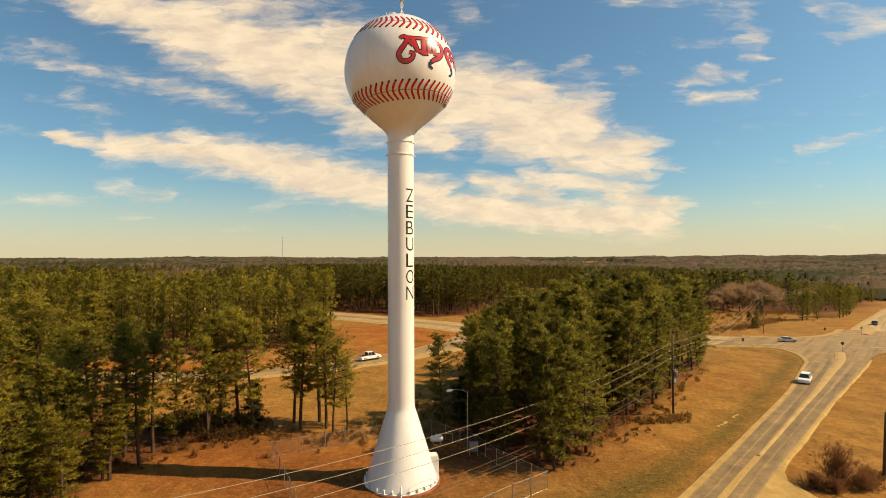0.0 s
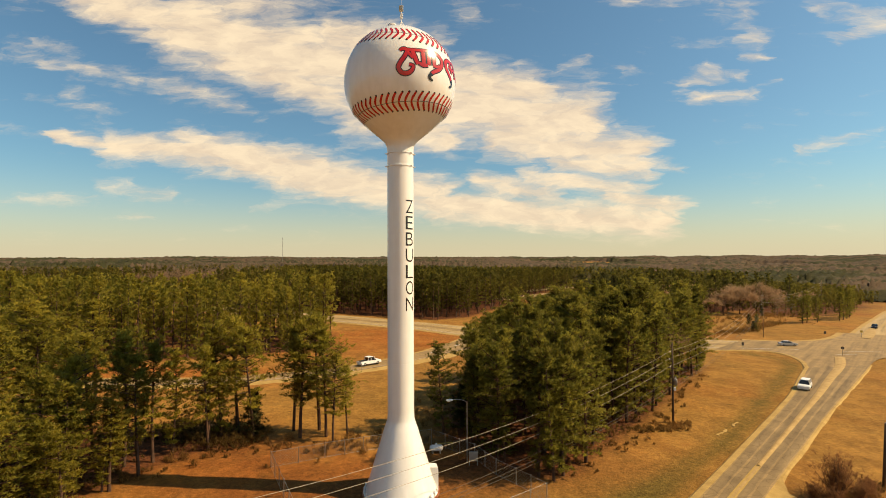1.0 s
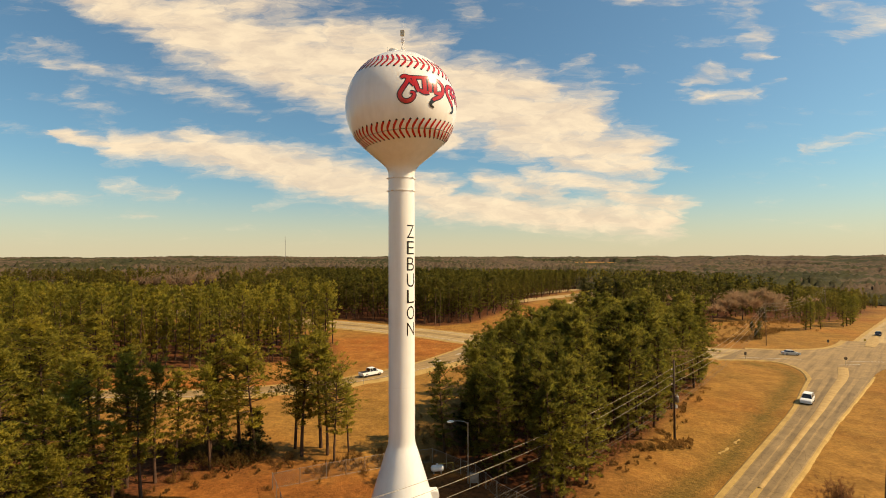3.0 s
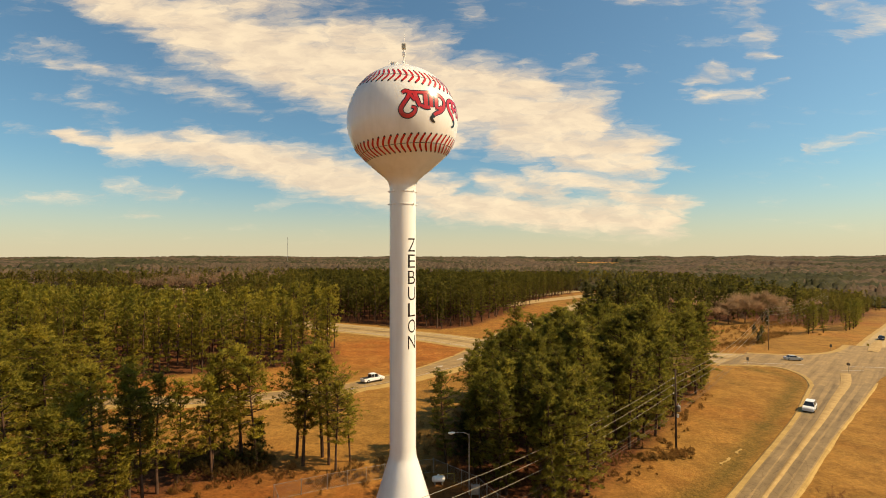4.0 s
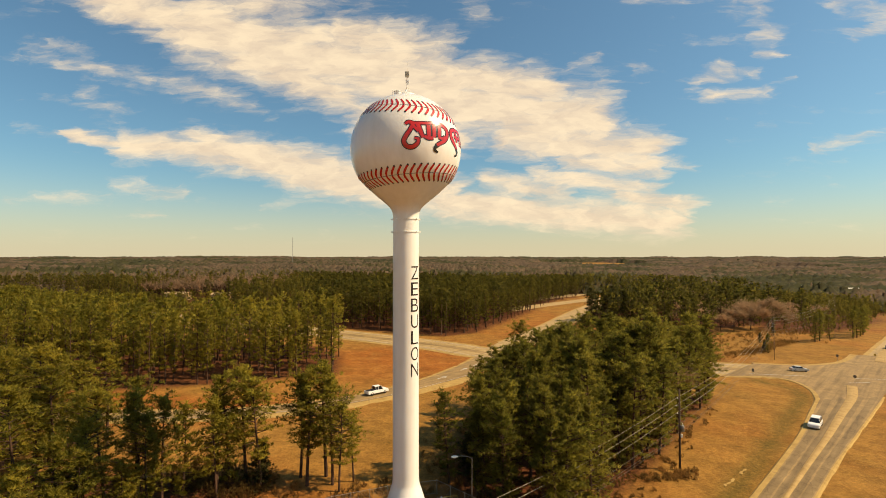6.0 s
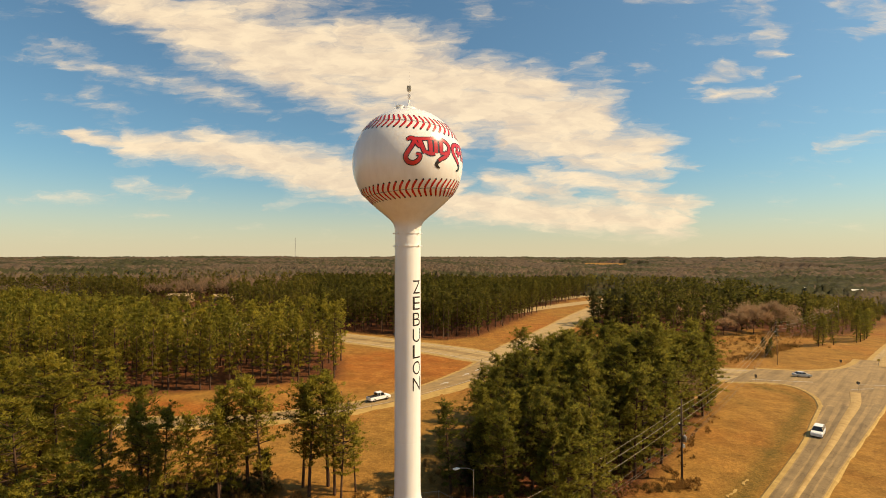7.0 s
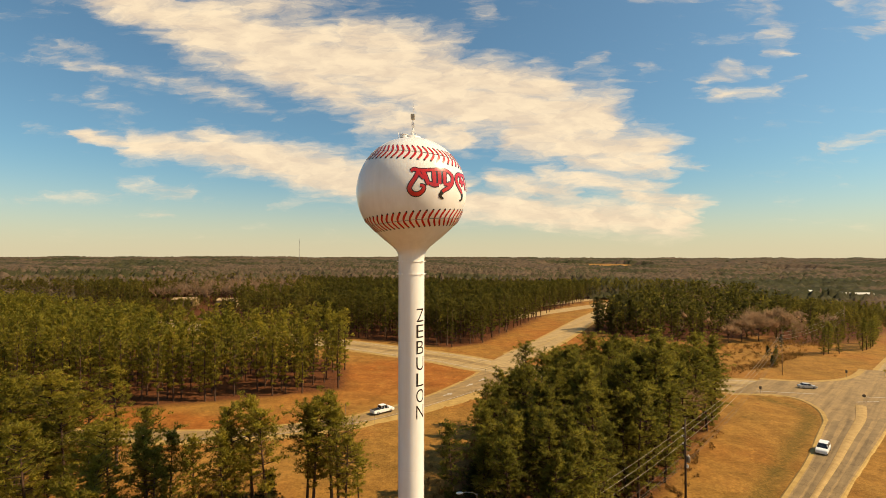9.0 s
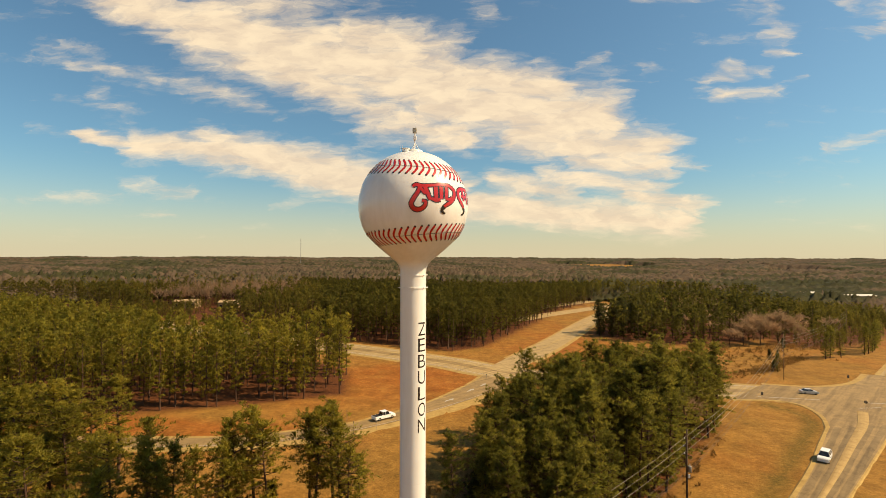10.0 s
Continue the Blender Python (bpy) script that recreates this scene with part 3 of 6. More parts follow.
def strip(name, left, right, lift, mat, parent=None, cross=6, n=6, crown=0.06):
    """A road surface between its two edges (as many points on each), draped on the land."""
    L, R = spline([(x, y, 0) for x, y in left], n), spline([(x, y, 0) for x, y in right], n)
    verts, faces = [], []
    for p, q in zip(L, R):
        out = (p - q).normalized() * 0.3
        row = [(p + out, -0.08)] + [(p.lerp(q, k / cross), lift + crown * (1 - (2 * k / cross - 1) ** 2)) for k in range(cross + 1)] + [(q - out, -0.08)]
        verts += [(w.x, w.y, land1(w.x, w.y) + h) for w, h in row]
    for i in range(len(L) - 1):
        for k in range(cross + 2):
            c = i * (cross + 3) + k
            faces.append((c, c + cross + 3, c + cross + 4, c + 1))
    return mesh_object(name, verts, faces, mat, False, parent)


SOUTH_L = [(-40, -74), (-8, -41), (13.4, -19.6), (28.6, -4.4), (41.8, 9.2), (50, 17.8), (61, 29.3), (72.3, 41.4), (83, 54), (92.2, 64.7)]
SOUTH_R = [(-34, -79), (-2, -44.5), (19.5, -21.5), (34.4, -5.6), (45.6, 5.8), (54.4, 14.5), (66.9, 27), (78.8, 38.4), (94, 52.9), (110, 68.2)]
RAMP_L = [(-190, 41), (-140, 42.5), (-95, 45), (-60, 46), (-45, 47.4), (-33.5, 51), (-20.3, 57.8), (-14.5, 63.2), (-9.2, 68.5), (-2.4, 77), (4, 88.0), (9.5, 99), (13.5, 109)]
RAMP_R = [(-190, 36), (-140, 37.5), (-95, 40), (-60, 41), (-45, 42.4), (-31.5, 46.2), (-18.6, 53.3), (-13, 57.6), (-8, 62.2), (-1.2, 69.4), (6.0, 77.8), (12.5, 86.0), (22, 97)]
RAMP_EDGE = [(-190, 34), (-140, 35.5), (-95, 38), (-60, 39), (-45, 40.2), (-31.0, 43.4), (-17.8, 50.4), (-12.6, 54.4), (-7.6, 58.6), (-0.9, 65.0), (6.3, 72.0), (13.0, 79.5), (24, 90)]


def beside(line, off):
    """A line moved sideways, to its left."""
    out = []
    for i, (x, y) in enumerate(line):
        d = (Vector(line[min(i + 1, len(line) - 1)]) - Vector(line[max(i - 1, 0)])).normalized()
        out.append((x - d.y * off, y + d.x * off))
    return out


def make_roads():
    S = "structure"
    # the highway that crosses the view
    road = tagged(ribbon("road", HIGHWAY, 8.2, 8.2, 0.10, "asphalt_pale", cross=6), "pale weathered asphalt highway with turning lanes", "road", kind=S)
    ribbon("shoulder", HIGHWAY, 10.0, -7.9, 0.05, "gravel", road, 2, 0.12, 10, 3)
    ribbon("shoulder", HIGHWAY, -7.9, 10.2, 0.05, "gravel", road, 2, 0.12, 10, 4)
    ribbon("lane_strip", HIGHWAY, 2.0, 1.8, 0.155, "asphalt", road, 2)
    for off in (2.1, -2.0):
        ribbon("lane_line", HIGHWAY, off + 0.14, -off + 0.14, 0.17, "yellow_paint", road, 1)
    ribbon("edge_line", HIGHWAY, 6.6, -6.35, 0.145, "white_paint", road, 1)
    ribbon("edge_line", HIGHWAY, -6.35, 6.6, 0.145, "white_paint", road, 1)
    # the road that comes from the foreground and crosses it
    south = tagged(strip("road", SOUTH_L, SOUTH_R, 0.20, "asphalt", crown=0.02), "worn grey asphalt road with a yellow middle line", "road", kind=S)
    strip("shoulder", beside(SOUTH_L, 0.75), beside(SOUTH_L, -0.3), 0.165, "gravel", south, 2, 8, 0.02)
    strip("shoulder", beside(SOUTH_R, 0.3), beside(SOUTH_R, -0.3), 0.165, "gravel", south, 2, 8, 0.02)
    mid = [((p[0] + q[0]) / 2, (p[1] + q[1]) / 2) for p, q in zip(SOUTH_L, SOUTH_R)]
    ribbon("centre_line", mid[:5], 0.34, -0.10, 0.240, "yellow_paint", south, 1, 0.03)
    ribbon("centre_line", mid[:5], -0.10, 0.34, 0.240, "yellow_paint", south, 1, 0.03)
    # worn, cracked wheel tracks in each lane and a dusty strip between them
    for f0, f1 in ((0.07, 0.20), (0.29, 0.42), (0.58, 0.71), (0.80, 0.93)):
        lo = [(p[0] + (q[0] - p[0]) * f0, p[1] + (q[1] - p[1]) * f0) for p, q in zip(SOUTH_L, SOUTH_R)]
        hi = [(p[0] + (q[0] - p[0]) * f1, p[1] + (q[1] - p[1]) * f1) for p, q in zip(SOUTH_L, SOUTH_R)]
        strip_line = [((p[0] + q[0]) / 2, (p[1] + q[1]) / 2) for p, q in zip(lo, hi)]
        wide = lambda f: 0.42 + 0.30 * f
        ribbon("wheel_track", strip_line[1:], wide, wide, 0.206, "track", south, 2, 0.05, 10, 21)
    dust = [((p[0] + q[0]) / 2, (p[1] + q[1]) / 2) for p, q in zip(SOUTH_L, SOUTH_R)]
    ribbon("dust_strip", dust[1:5], 0.36, 0.36, 0.214, "median", south, 2, 0.05, 10, 23)
    for x, y, w in ((56.5, 21.8, 5.0), (79.5, 46.3, 5.6), (66, 30.4, 4.0)):
        pts = [(x - 0.69 * w * (k / 6 - 0.5) + 0.12 * math.sin(k * 2.1), y + 0.72 * w * (k / 6 - 0.5)) for k in range(7)]
        ribbon("tar_seam", pts, 0.035, 0.035, 0.24, "tar", south, 1, 0.01, 2)
    # the crossing itself, with rounded corners
    corner = spline_xy([(81.8, 87.6), (91, 88), (96.5, 86.4), (98.8, 82.2), (97.2, 73.5), (92.2, 64.4)], 5)
    cross = corner + [(88.0, 60.0), (92.0, 51.0)] + spline_xy([(94, 52.9), (110, 68.2), (121, 77.0), (134, 81.5), (152, 82)], 4) + [(168, 86), (168, 98)]
    cross += spline_xy([(160, 104), (156.5, 109), (160, 116.5)], 4) + spline_xy([(147, 122.2), (140.6, 115.8), (130.7, 107.9), (121, 104.0), (112.6, 102.9), (101, 105.2)], 4)
    tagged(sheet("road", cross, 0.195, "asphalt", None), "broad worn asphalt road crossing", "road", kind=S)
    rim = [(x, y) for x, y in corner]
    sh = strip("shoulder", beside(rim, -0.9), beside(rim, 0.3), 0.165, "gravel", None, 2, 2, 0.02)
    tagged(sh, "sandy gravel road shoulder", "shoulder", kind=S)
    rim = spline_xy([(147, 122.2), (140.6, 115.8), (130.7, 107.9), (121, 104.0), (112.6, 102.9), (101, 105.2)], 3)
    tagged(strip("shoulder", beside(rim, -1.8), beside(rim, 0.3), 0.165, "gravel", None, 2, 2, 0.02), "sandy gravel road shoulder", "shoulder", kind=S)
    core = mid[4:] + [(110.2, 77.9)]
    half = (0.26, 0.30, 0.40, 0.55, 0.75, 0.95, 1.10)
    ml = [beside(core, w)[k] for k, w in enumerate(half)]
    mr = [beside(core, -w)[k] for k, w in enumerate(half)]
    tagged(strip("median", ml, mr, 0.27, "median", None, 3, 5, 0.10), "dry yellow grass median strip between the lanes", "median", kind=S)
    for line, h in (([(111.8, 81.2), (118.5, 82.2)], 0.12), ([(107, 88.6), (91, 90.6)], 0.16), ([(118, 86.5), (130, 85.5)], 0.14)):
        ribbon("stop_line", line, h, h, 0.235, "white_paint", south, 1, 0, 3)
    # beyond the crossing
    north_east = [(128, 92), (146, 108.5), (153, 117), (177, 140.5), (199, 161.5), (240, 201), (330, 288), (480, 430)]
    ne = tagged(ribbon("road", north_east, 4.9, 4.9, 0.13, "asphalt_pale", cross=4), "pale asphalt road running on beyond the crossing", "road", kind=S)
    ribbon("shoulder", north_east[2:], 6.4, -4.7, 0.05, "gravel", ne, 2, 0.1, 10, 5)
    ribbon("shoulder", north_east[2:], -4.7, 6.6, 0.05, "gravel", ne, 2, 0.1, 10, 6)
    ribbon("centre_line", north_east[3:], 0.22, 0.22, 0.215, "yellow_paint", ne, 1)
    tagged(strip("median", [(143.5, 110.5), (154, 122), (168, 135.5)], [(145.5, 109), (156.5, 120), (169, 134.8)], 0.28, "median", None, 2, 5, 0.08), "small dry grass median strip", "median", kind=S)
    # the curved link road in the middle
    link_road = tagged(strip("road", RAMP_L, RAMP_R, 0.10, "asphalt", None, 4, 6), "curved grey asphalt link road", "road", kind=S)
    strip("shoulder", beside(RAMP_L, 1.1), beside(RAMP_L, -0.3), 0.045, "gravel", link_road, 2, 6, 0.02)
    strip("shoulder", RAMP_R, RAMP_EDGE, 0.055, "gravel", link_road, 2, 6, 0.02)
    ribbon("edge_line", beside(RAMP_R, 0.35)[:-1], 0.07, 0.07, 0.145, "white_paint", link_road, 1)
    for x, y, a in ((2.6, 79, 50), (8.6, 89.5, 58), (12.5, 96, 60)):
        d = Vector((math.cos(radians(a)), math.sin(radians(a))))
        n_ = Vector((-d.y, d.x))
        c = Vector((x, y))
        shape = [c - d * 1.9 + n_ * 0.18, c + d * 0.4 + n_ * 0.18, c + d * 0.3 + n_ * 0.75, c + d * 2.0, c + d * 0.3 - n_ * 0.75, c + d * 0.4 - n_ * 0.18, c - d * 1.9 - n_ * 0.18]
        sheet("road_arrow", [(q.x, q.y) for q in shape], 0.185, "white_paint", link_road)
    # the avenue that leads away to the north
    av = tagged(ribbon("road", AVENUE, 5.4, 5.4, 0.14, "asphalt_pale", cross=4), "pale asphalt avenue leading north through the woods", "road", kind=S)
    ribbon("shoulder", AVENUE[1:], 6.8, -5.2, 0.05, "gravel", av, 2, 0.1, 10, 9)
    ribbon("shoulder", AVENUE[1:], -5.2, 7.4, 0.05, "gravel", av, 2, 0.1, 10, 10)
    ribbon("centre_line", AVENUE[1:], 0.14, 0.14, 0.215, "yellow_paint", av, 1)
    for line in ([(40, 254), (60, 281), (84, 309), (112, 341), (150, 385)], [(48, 312), (70, 340), (96, 370), (134, 416), (180, 470)]):
        tagged(ribbon("road", line, 6.5, 6.5, 0.12, "asphalt_pale", cross=2), "pale distant carriageway between the woods", "road", kind=S)
    # gravel drive off the road in the foreground
    tagged(sheet("driveway", [(36, -4.5), (39.5, -0.6), (43.2, 3.4), (44.6, 4.6), (42.6, 0.5), (43.4, -6), (46, -16), (38, -16)], 0.17, "gravel"), "sandy gravel driveway", "driveway", kind=S)


def spline_xy(pts, n):
    return [(p.x, p.y) for p in spline([(x, y, 0) for x, y in pts], n)]


make_roads()


def make_canopy():
    """The unbroken tree tops of the country beyond the near woods, one rough sheet out to the horizon."""
    rng = np.random.default_rng(11)
    ang = np.radians(np.arange(-56, 56.01, 0.21))
    rad = 480 * (4650 / 480) ** (np.arange(0, 181) / 180)
    A, R = np.meshgrid(ang, rad)
    A = A + rng.normal(0, 0.0006, A.shape)
    R = R * (1 + rng.normal(0, 0.003, R.shape))
    X, Y = R * np.sin(A), R * np.cos(A) - 55
    tall = 13 + 3 * np.sin(X / 120 + Y / 90) + 2.5 * np.sin(X / 43 - Y / 61)
    low = np.exp(-((X - 480) / 200) ** 2 - ((Y - 560) / 190) ** 2)
    tall = tall * (1 - 0.82 * low)
    rough = (1 - 0.86 * low) * 2.6 * np.clip(1.6 - R / 2400, 0.55, 1)
    rim = np.clip((R - 476) / 60, 0.0, 1) ** 0.7
    Z = land(X, Y) + (tall + rng.normal(0, 1, X.shape) * rough) * rim - 0.5
    # open fields
    for x, y, rx, ry in ((515, 1850, 195, 290), (990, 1360, 74, 170), (-700, 1900, 200, 120), (1000, 1750, 14, 220)):
        Z = np.where(((X - x) / rx) ** 2 + ((Y - y) / ry) ** 2 < 1, land(X, Y) - 1, Z)
    idx = np.arange(X.size).reshape(X.shape)
    a, b, c, d = idx[:-1, :-1].ravel(), idx[:-1, 1:].ravel(), idx[1:, 1:].ravel(), idx[1:, :-1].ravel()
    tris = np.concatenate([np.stack([a, b, c], 1), np.stack([a, c, d], 1)])
    tagged(tri_object("far_woods", np.stack([X.ravel(), Y.ravel(), Z.ravel()], 1), tris, "canopy"), "distant pine and bare winter woods to the horizon", "woods", kind="stuff")


make_canopy()


# ---- the water tower ----
BALL_Z, BALL_R, SHAFT_R, FOOT_R = 44.4, 6.09, 1.44, 3.9


NECK = [(SHAFT_R, 0, 36.9), (1.50, 0, 37.5), (1.78, 0, 38.05), (2.42, 0, 38.65), (3.36, 0, 39.42), (4.27, 0, 40.25)]


def ball_radius(lat):
    """Distance of the tank's skin from the ball's middle: round above, drawn in to the neck below."""
    if lat > -33:
        return BALL_R
    pts = [(p.x, p.z) for p in spline(NECK, 5)] + [(BALL_R * math.cos(radians(-33)), BALL_Z + BALL_R * math.sin(radians(-33)))]
    d = (math.cos(radians(lat)), math.sin(radians(lat)))
    for (x0, z0), (x1, z1) in zip(pts, pts[1:]):
        z0, z1 = z0 - BALL_Z, z1 - BALL_Z
        c0, c1 = x0 * d[1] - z0 * d[0], x1 * d[1] - z1 * d[0]
        if c0 * c1 <= 0 and c0 != c1:
            f = c0 / (c0 - c1)
            return math.hypot(x0 + (x1 - x0) * f, z0 + (z1 - z0) * f)
    return BALL_R


def ball_point(az, lat, lift=0.0):
    """A place on the ball: azimuth in degrees from the south towards the east, latitude."""
    a, l, r = radians(az), radians(lat), ball_radius(lat) + lift
    return Vector((r * math.cos(l) * math.sin(a), -r * math.cos(l) * math.cos(a), BALL_Z + r * math.sin(l)))


def stroke_on(bm, pts, widths, place, lift, step=1.2):
    """A painted stroke: a band of changing width along points in degrees, laid on a curved surface. place(az, lat, lift) gives the surface."""
    fine = spline([(a, b, 0) for a, b in pts], 6)
    m = len(fine)
    rows = []
    for i, p in enumerate(fine):
        d = fine[min(i + 1, m - 1)] - fine[max(i - 1, 0)]
        if d.length < 1e-6:
            d = Vector((1, 0, 0))
        d.normalize()
        nrm = Vector((-d.y, d.x, 0))
        f = i / (m - 1) * (len(widths) - 1)
        k = min(int(f), len(widths) - 2)
        w = widths[k] + (widths[k + 1] - widths[k]) * (f - k)
        row = []
        for s in (-1, -0.34, 0.34, 1):
            q = p + nrm * w * s / 2
            row.append(bm.verts.new(place(q.x, q.y, lift)))
        rows.append(row)
    for a, b in zip(rows, rows[1:]):
        for k in range(3):
            bm.faces.new((a[k], a[k + 1], b[k + 1], b[k]))


def lower_seam(az):
    return -34.5 + 5.5 * math.sin(radians(az))


def upper_seam(az):
    return 37.0 - 5.0 * math.sin(radians(az))


def make_tower():
    tower = tagged(new("water_tower"), "white water tower with a ball tank painted as a baseball", "water tower")
    # fluted foot
    bm = bmesh.new()
    bm_lathe(bm, [(p.x, p.z) for p in spline([(FOOT_R + 0.02, 0, 0.12), (FOOT_R, 0, 0.30), (3.34, 0, 1.9), (2.82, 0, 3.6), (2.32, 0, 5.2), (1.86, 0, 6.7), (1.62, 0, 7.4), (1.49, 0, 7.9), (SHAFT_R, 0, 8.6)], 5)])
    part("base_cone", bm, "tank", tower, "white flared steel base", True)
    bm = bmesh.new()
    bm_lathe(bm, [(FOOT_R + 0.30, -0.6), (FOOT_R + 0.30, 0.05), (FOOT_R + 0.22, 0.10), (FOOT_R - 0.3, 0.10)], 72)
    part("footing", bm, "rust", tower, "rust-stained concrete ring footing", True)
    bm = bmesh.new()
    bm_lathe(bm, [(FOOT_R - 0.05, 0.10), (FOOT_R + 0.16, 0.10), (FOOT_R + 0.16, 0.16), (FOOT_R - 0.02, 0.16)], 72)
    part("base_flange", bm, "tank", tower)
    chair = bmesh.new()
    bm_box(chair, 0, 0, 0.18, 0.10, 0.16, 0.36, 0.01)
    bm_box(chair, 0, 0, 0.37, 0.20, 0.18, 0.03)
    bm_tube(chair, (0, 0, 0.3), (0, 0, 0.52), 0.035, seg=8)
    me = bpy.data.meshes.new("anchor_chair")
    chair.to_mesh(me)
    chair.free()
    me.materials.append(M["tank"])
    for i in range(28):
        a = 2 * math.pi * (i + 0.3) / 28
        ob = new("anchor_bolt", me)
        ob.parent = tower
        ob.matrix_local = pose((FOOT_R + 0.06) * math.cos(a), (FOOT_R + 0.06) * math.sin(a), 0.12, 0, 0, math.degrees(a) + 90)
    # shaft
    bm = bmesh.new()
    bm_lathe(bm, [(SHAFT_R, 8.6), (SHAFT_R, 13.9), (SHAFT_R, 14), (SHAFT_R - 0.004, 14.02), (SHAFT_R, 14.04), (SHAFT_R, 14.14), (SHAFT_R, 20), (SHAFT_R, 27.9), (SHAFT_R, 28), (SHAFT_R - 0.004, 28.02), (SHAFT_R, 28.04), (SHAFT_R, 28.14), (SHAFT_R, 36.9)])
    part("shaft", bm, "tank", tower, "tall white steel shaft", True)
    for z in (36.75, 35.35):
        bm = bmesh.new()
        bm_lathe(bm, [(SHAFT_R, z - 0.06), (SHAFT_R + 0.06, z - 0.06), (SHAFT_R + 0.06, z + 0.06), (SHAFT_R, z + 0.06)], 64)
        for i in range(8):
            a = 2 * math.pi * (i + 0.2) / 8
            bm_box(bm, (SHAFT_R + 0.12) * math.cos(a), (SHAFT_R + 0.12) * math.sin(a), z, 0.16, 0.08, 0.12, 0.01, Matrix.Rotation(a, 4, "Z"))
        part("painters_ring", bm, "tank", tower, "white steel ring with lugs round the neck")
    # ball tank, running down into the shaft
    prof = [(p.x, p.z) for p in spline(NECK, 5)]
    prof += [(BALL_R * math.cos(radians(a)), BALL_Z + BALL_R * math.sin(radians(a))) for a in np.arange(-33.0, 88, 3.0)] + [(0.05, BALL_Z + BALL_R)]
    bm = bmesh.new()
    bm_lathe(bm, prof, 128)
    tank = part("tank", bm, "tank", tower, "round white steel tank", True)
    # painted seams
    n = 50
    for seam, sgn in ((lower_seam, 1), (upper_seam, -1)):
        red, tip, line = bmesh.new(), bmesh.new(), bmesh.new()
        for i in range(n):
            az = 360 * i / n + 3
            for du, dv in ((4.0 * sgn, 10.0), (5.5 * sgn, -9.5)):
                lat = seam(az)
                k = 1.0 / max(math.cos(radians(lat)), 0.3)
                pts = [(az, lat + 0.25 * dv / 10), (az + 0.22 * du * k, lat + 0.38 * dv), (az + 0.80 * du * k, lat + 0.88 * dv)]
                end = (az + du * k, lat + dv)
                stroke_on(red, pts, (2.1, 2.7, 2.0), ball_point, 0.030)
                stroke_on(tip, [pts[1], pts[2], end], (1.2, 2.4, 1.3), ball_point, 0.018)
        stroke_on(line, [(a, seam(a)) for a in range(-180, 181, 6)], (0.5, 0.5), ball_point, 0.036)
        tagged(part("seam_stitches", red, "red", tank, "red painted baseball stitches"), kind="stuff")
        tagged(part("stitch_tip", tip, "black", tank, "black painted stitch ends"), kind="stuff")
        part("seam_line", line, "black", tank, "thin black painted seam line")
    # painted emblem: plain red swashes with dark outlines
    strokes = [
        ([(4.5, 10.5), (7.5, 13.2), (11.5, 11.5), (9.5, 4.5), (5.5, -3), (3.2, -9.5), (6.0, -15), (11.5, -15.6), (16.0, -11.5), (16.8, -6.5), (13.2, -5.6)], (2.6, 3.6, 3.8, 3.8, 4.0, 4.2, 4.2, 3.6, 3.0, 2.2)),
        ([(8, 12.5), (16, 12.2), (26, 13.4), (36, 14.6), (44, 13.6), (49.5, 8.5), (49, 1.5), (45, -5), (38.5, -9.5), (35, -13)], (3.0, 3.4, 3.0, 3.4, 3.6, 4.4, 4.4, 3.8, 3.4, 3.0)),
        ([(16.5, 11), (19, 3), (21.5, -4.5)], (4.6, 4.6, 3.4)), ([(11.5, 10.5), (14.5, 5.5), (17, 2.5)], (3.6, 3.2, 2.8)), ([(27.5, 11.5), (27.5, 4), (27.5, -3.5)], (4.8, 4.8, 4.2)),
        ([(22.5, -2.5), (27, -4.5), (32, -3.5)], (3.4, 3.6, 3.4)), ([(33.5, 12), (33.2, 4), (33, -3)], (4.6, 4.4, 4.2)), ([(39.8, 12), (39.2, 4), (38.8, -2.5)], (4.6, 4.4, 3.8)), ([(38, -2), (43, -2.5), (46, 0)], (3.2, 3.0, 3.0)),
        ([(70, 13), (62, 12.5), (56.5, 8.5), (56, 2), (59.5, -3.5), (64, -8), (67, -12)], (3.4, 3.6, 4.4, 4.6, 4.0, 3.4, 3.0)),
        ([(64, 12), (66, 5), (67, -2)], (4.4, 4.4, 4.0)), ([(61, 4), (66, 3), (73, 4)], (2.8, 3.2, 3.2)), ([(74, 13), (75, 4), (76, -5)], (4.4, 4.4, 4.0)), ([(70, 13), (84, 13.5), (98, 13)], (3.4, 3.4, 3.4)),
        ([(84, 12), (84, 3), (84, -5)], (4.6, 4.6, 4.4)), ([(94, 12), (94, 3), (93, -5)], (4.6, 4.6, 4.4)), ([(103, 12), (99, 7), (102, 1), (100, -5)], (4.4, 4.0, 4.0, 4.0))]
    tails = [([(36.2, -11.5), (34.2, -14.5), (34.5, -17.5), (38, -19.6)], (2.6, 3.0, 2.4, 0.7)), ([(66, -10.5), (67.8, -14), (66.5, -17.5), (62.5, -19.2)], (2.6, 2.8, 2.2, 0.7))]
    raise_by, squat = 4.6, 0.82
    strokes = [([(a, b * squat + raise_by) for a, b in pts], [q * 0.86 for q in w]) for pts, w in strokes]
    tails = [([(a, b * squat + raise_by) for a, b in pts], w) for pts, w in tails]
    for group, tail in ((strokes[:9], tails[0]), (strokes[9:], tails[1])):
        fill, edge = bmesh.new(), bmesh.new()
        for j, (pts, w) in enumerate(group):
            stroke_on(edge, pts, [q + 1.9 for q in w], ball_point, 0.016 + 0.0004 * j)
            stroke_on(fill, pts, w, ball_point, 0.028 + 0.0004 * j)
        stroke_on(edge, tail[0], [q + 0.6 for q in tail[1]], ball_point, 0.040)
        part_pieces("emblem_outline", edge, "black", tank, "dark outline of the painted emblem")
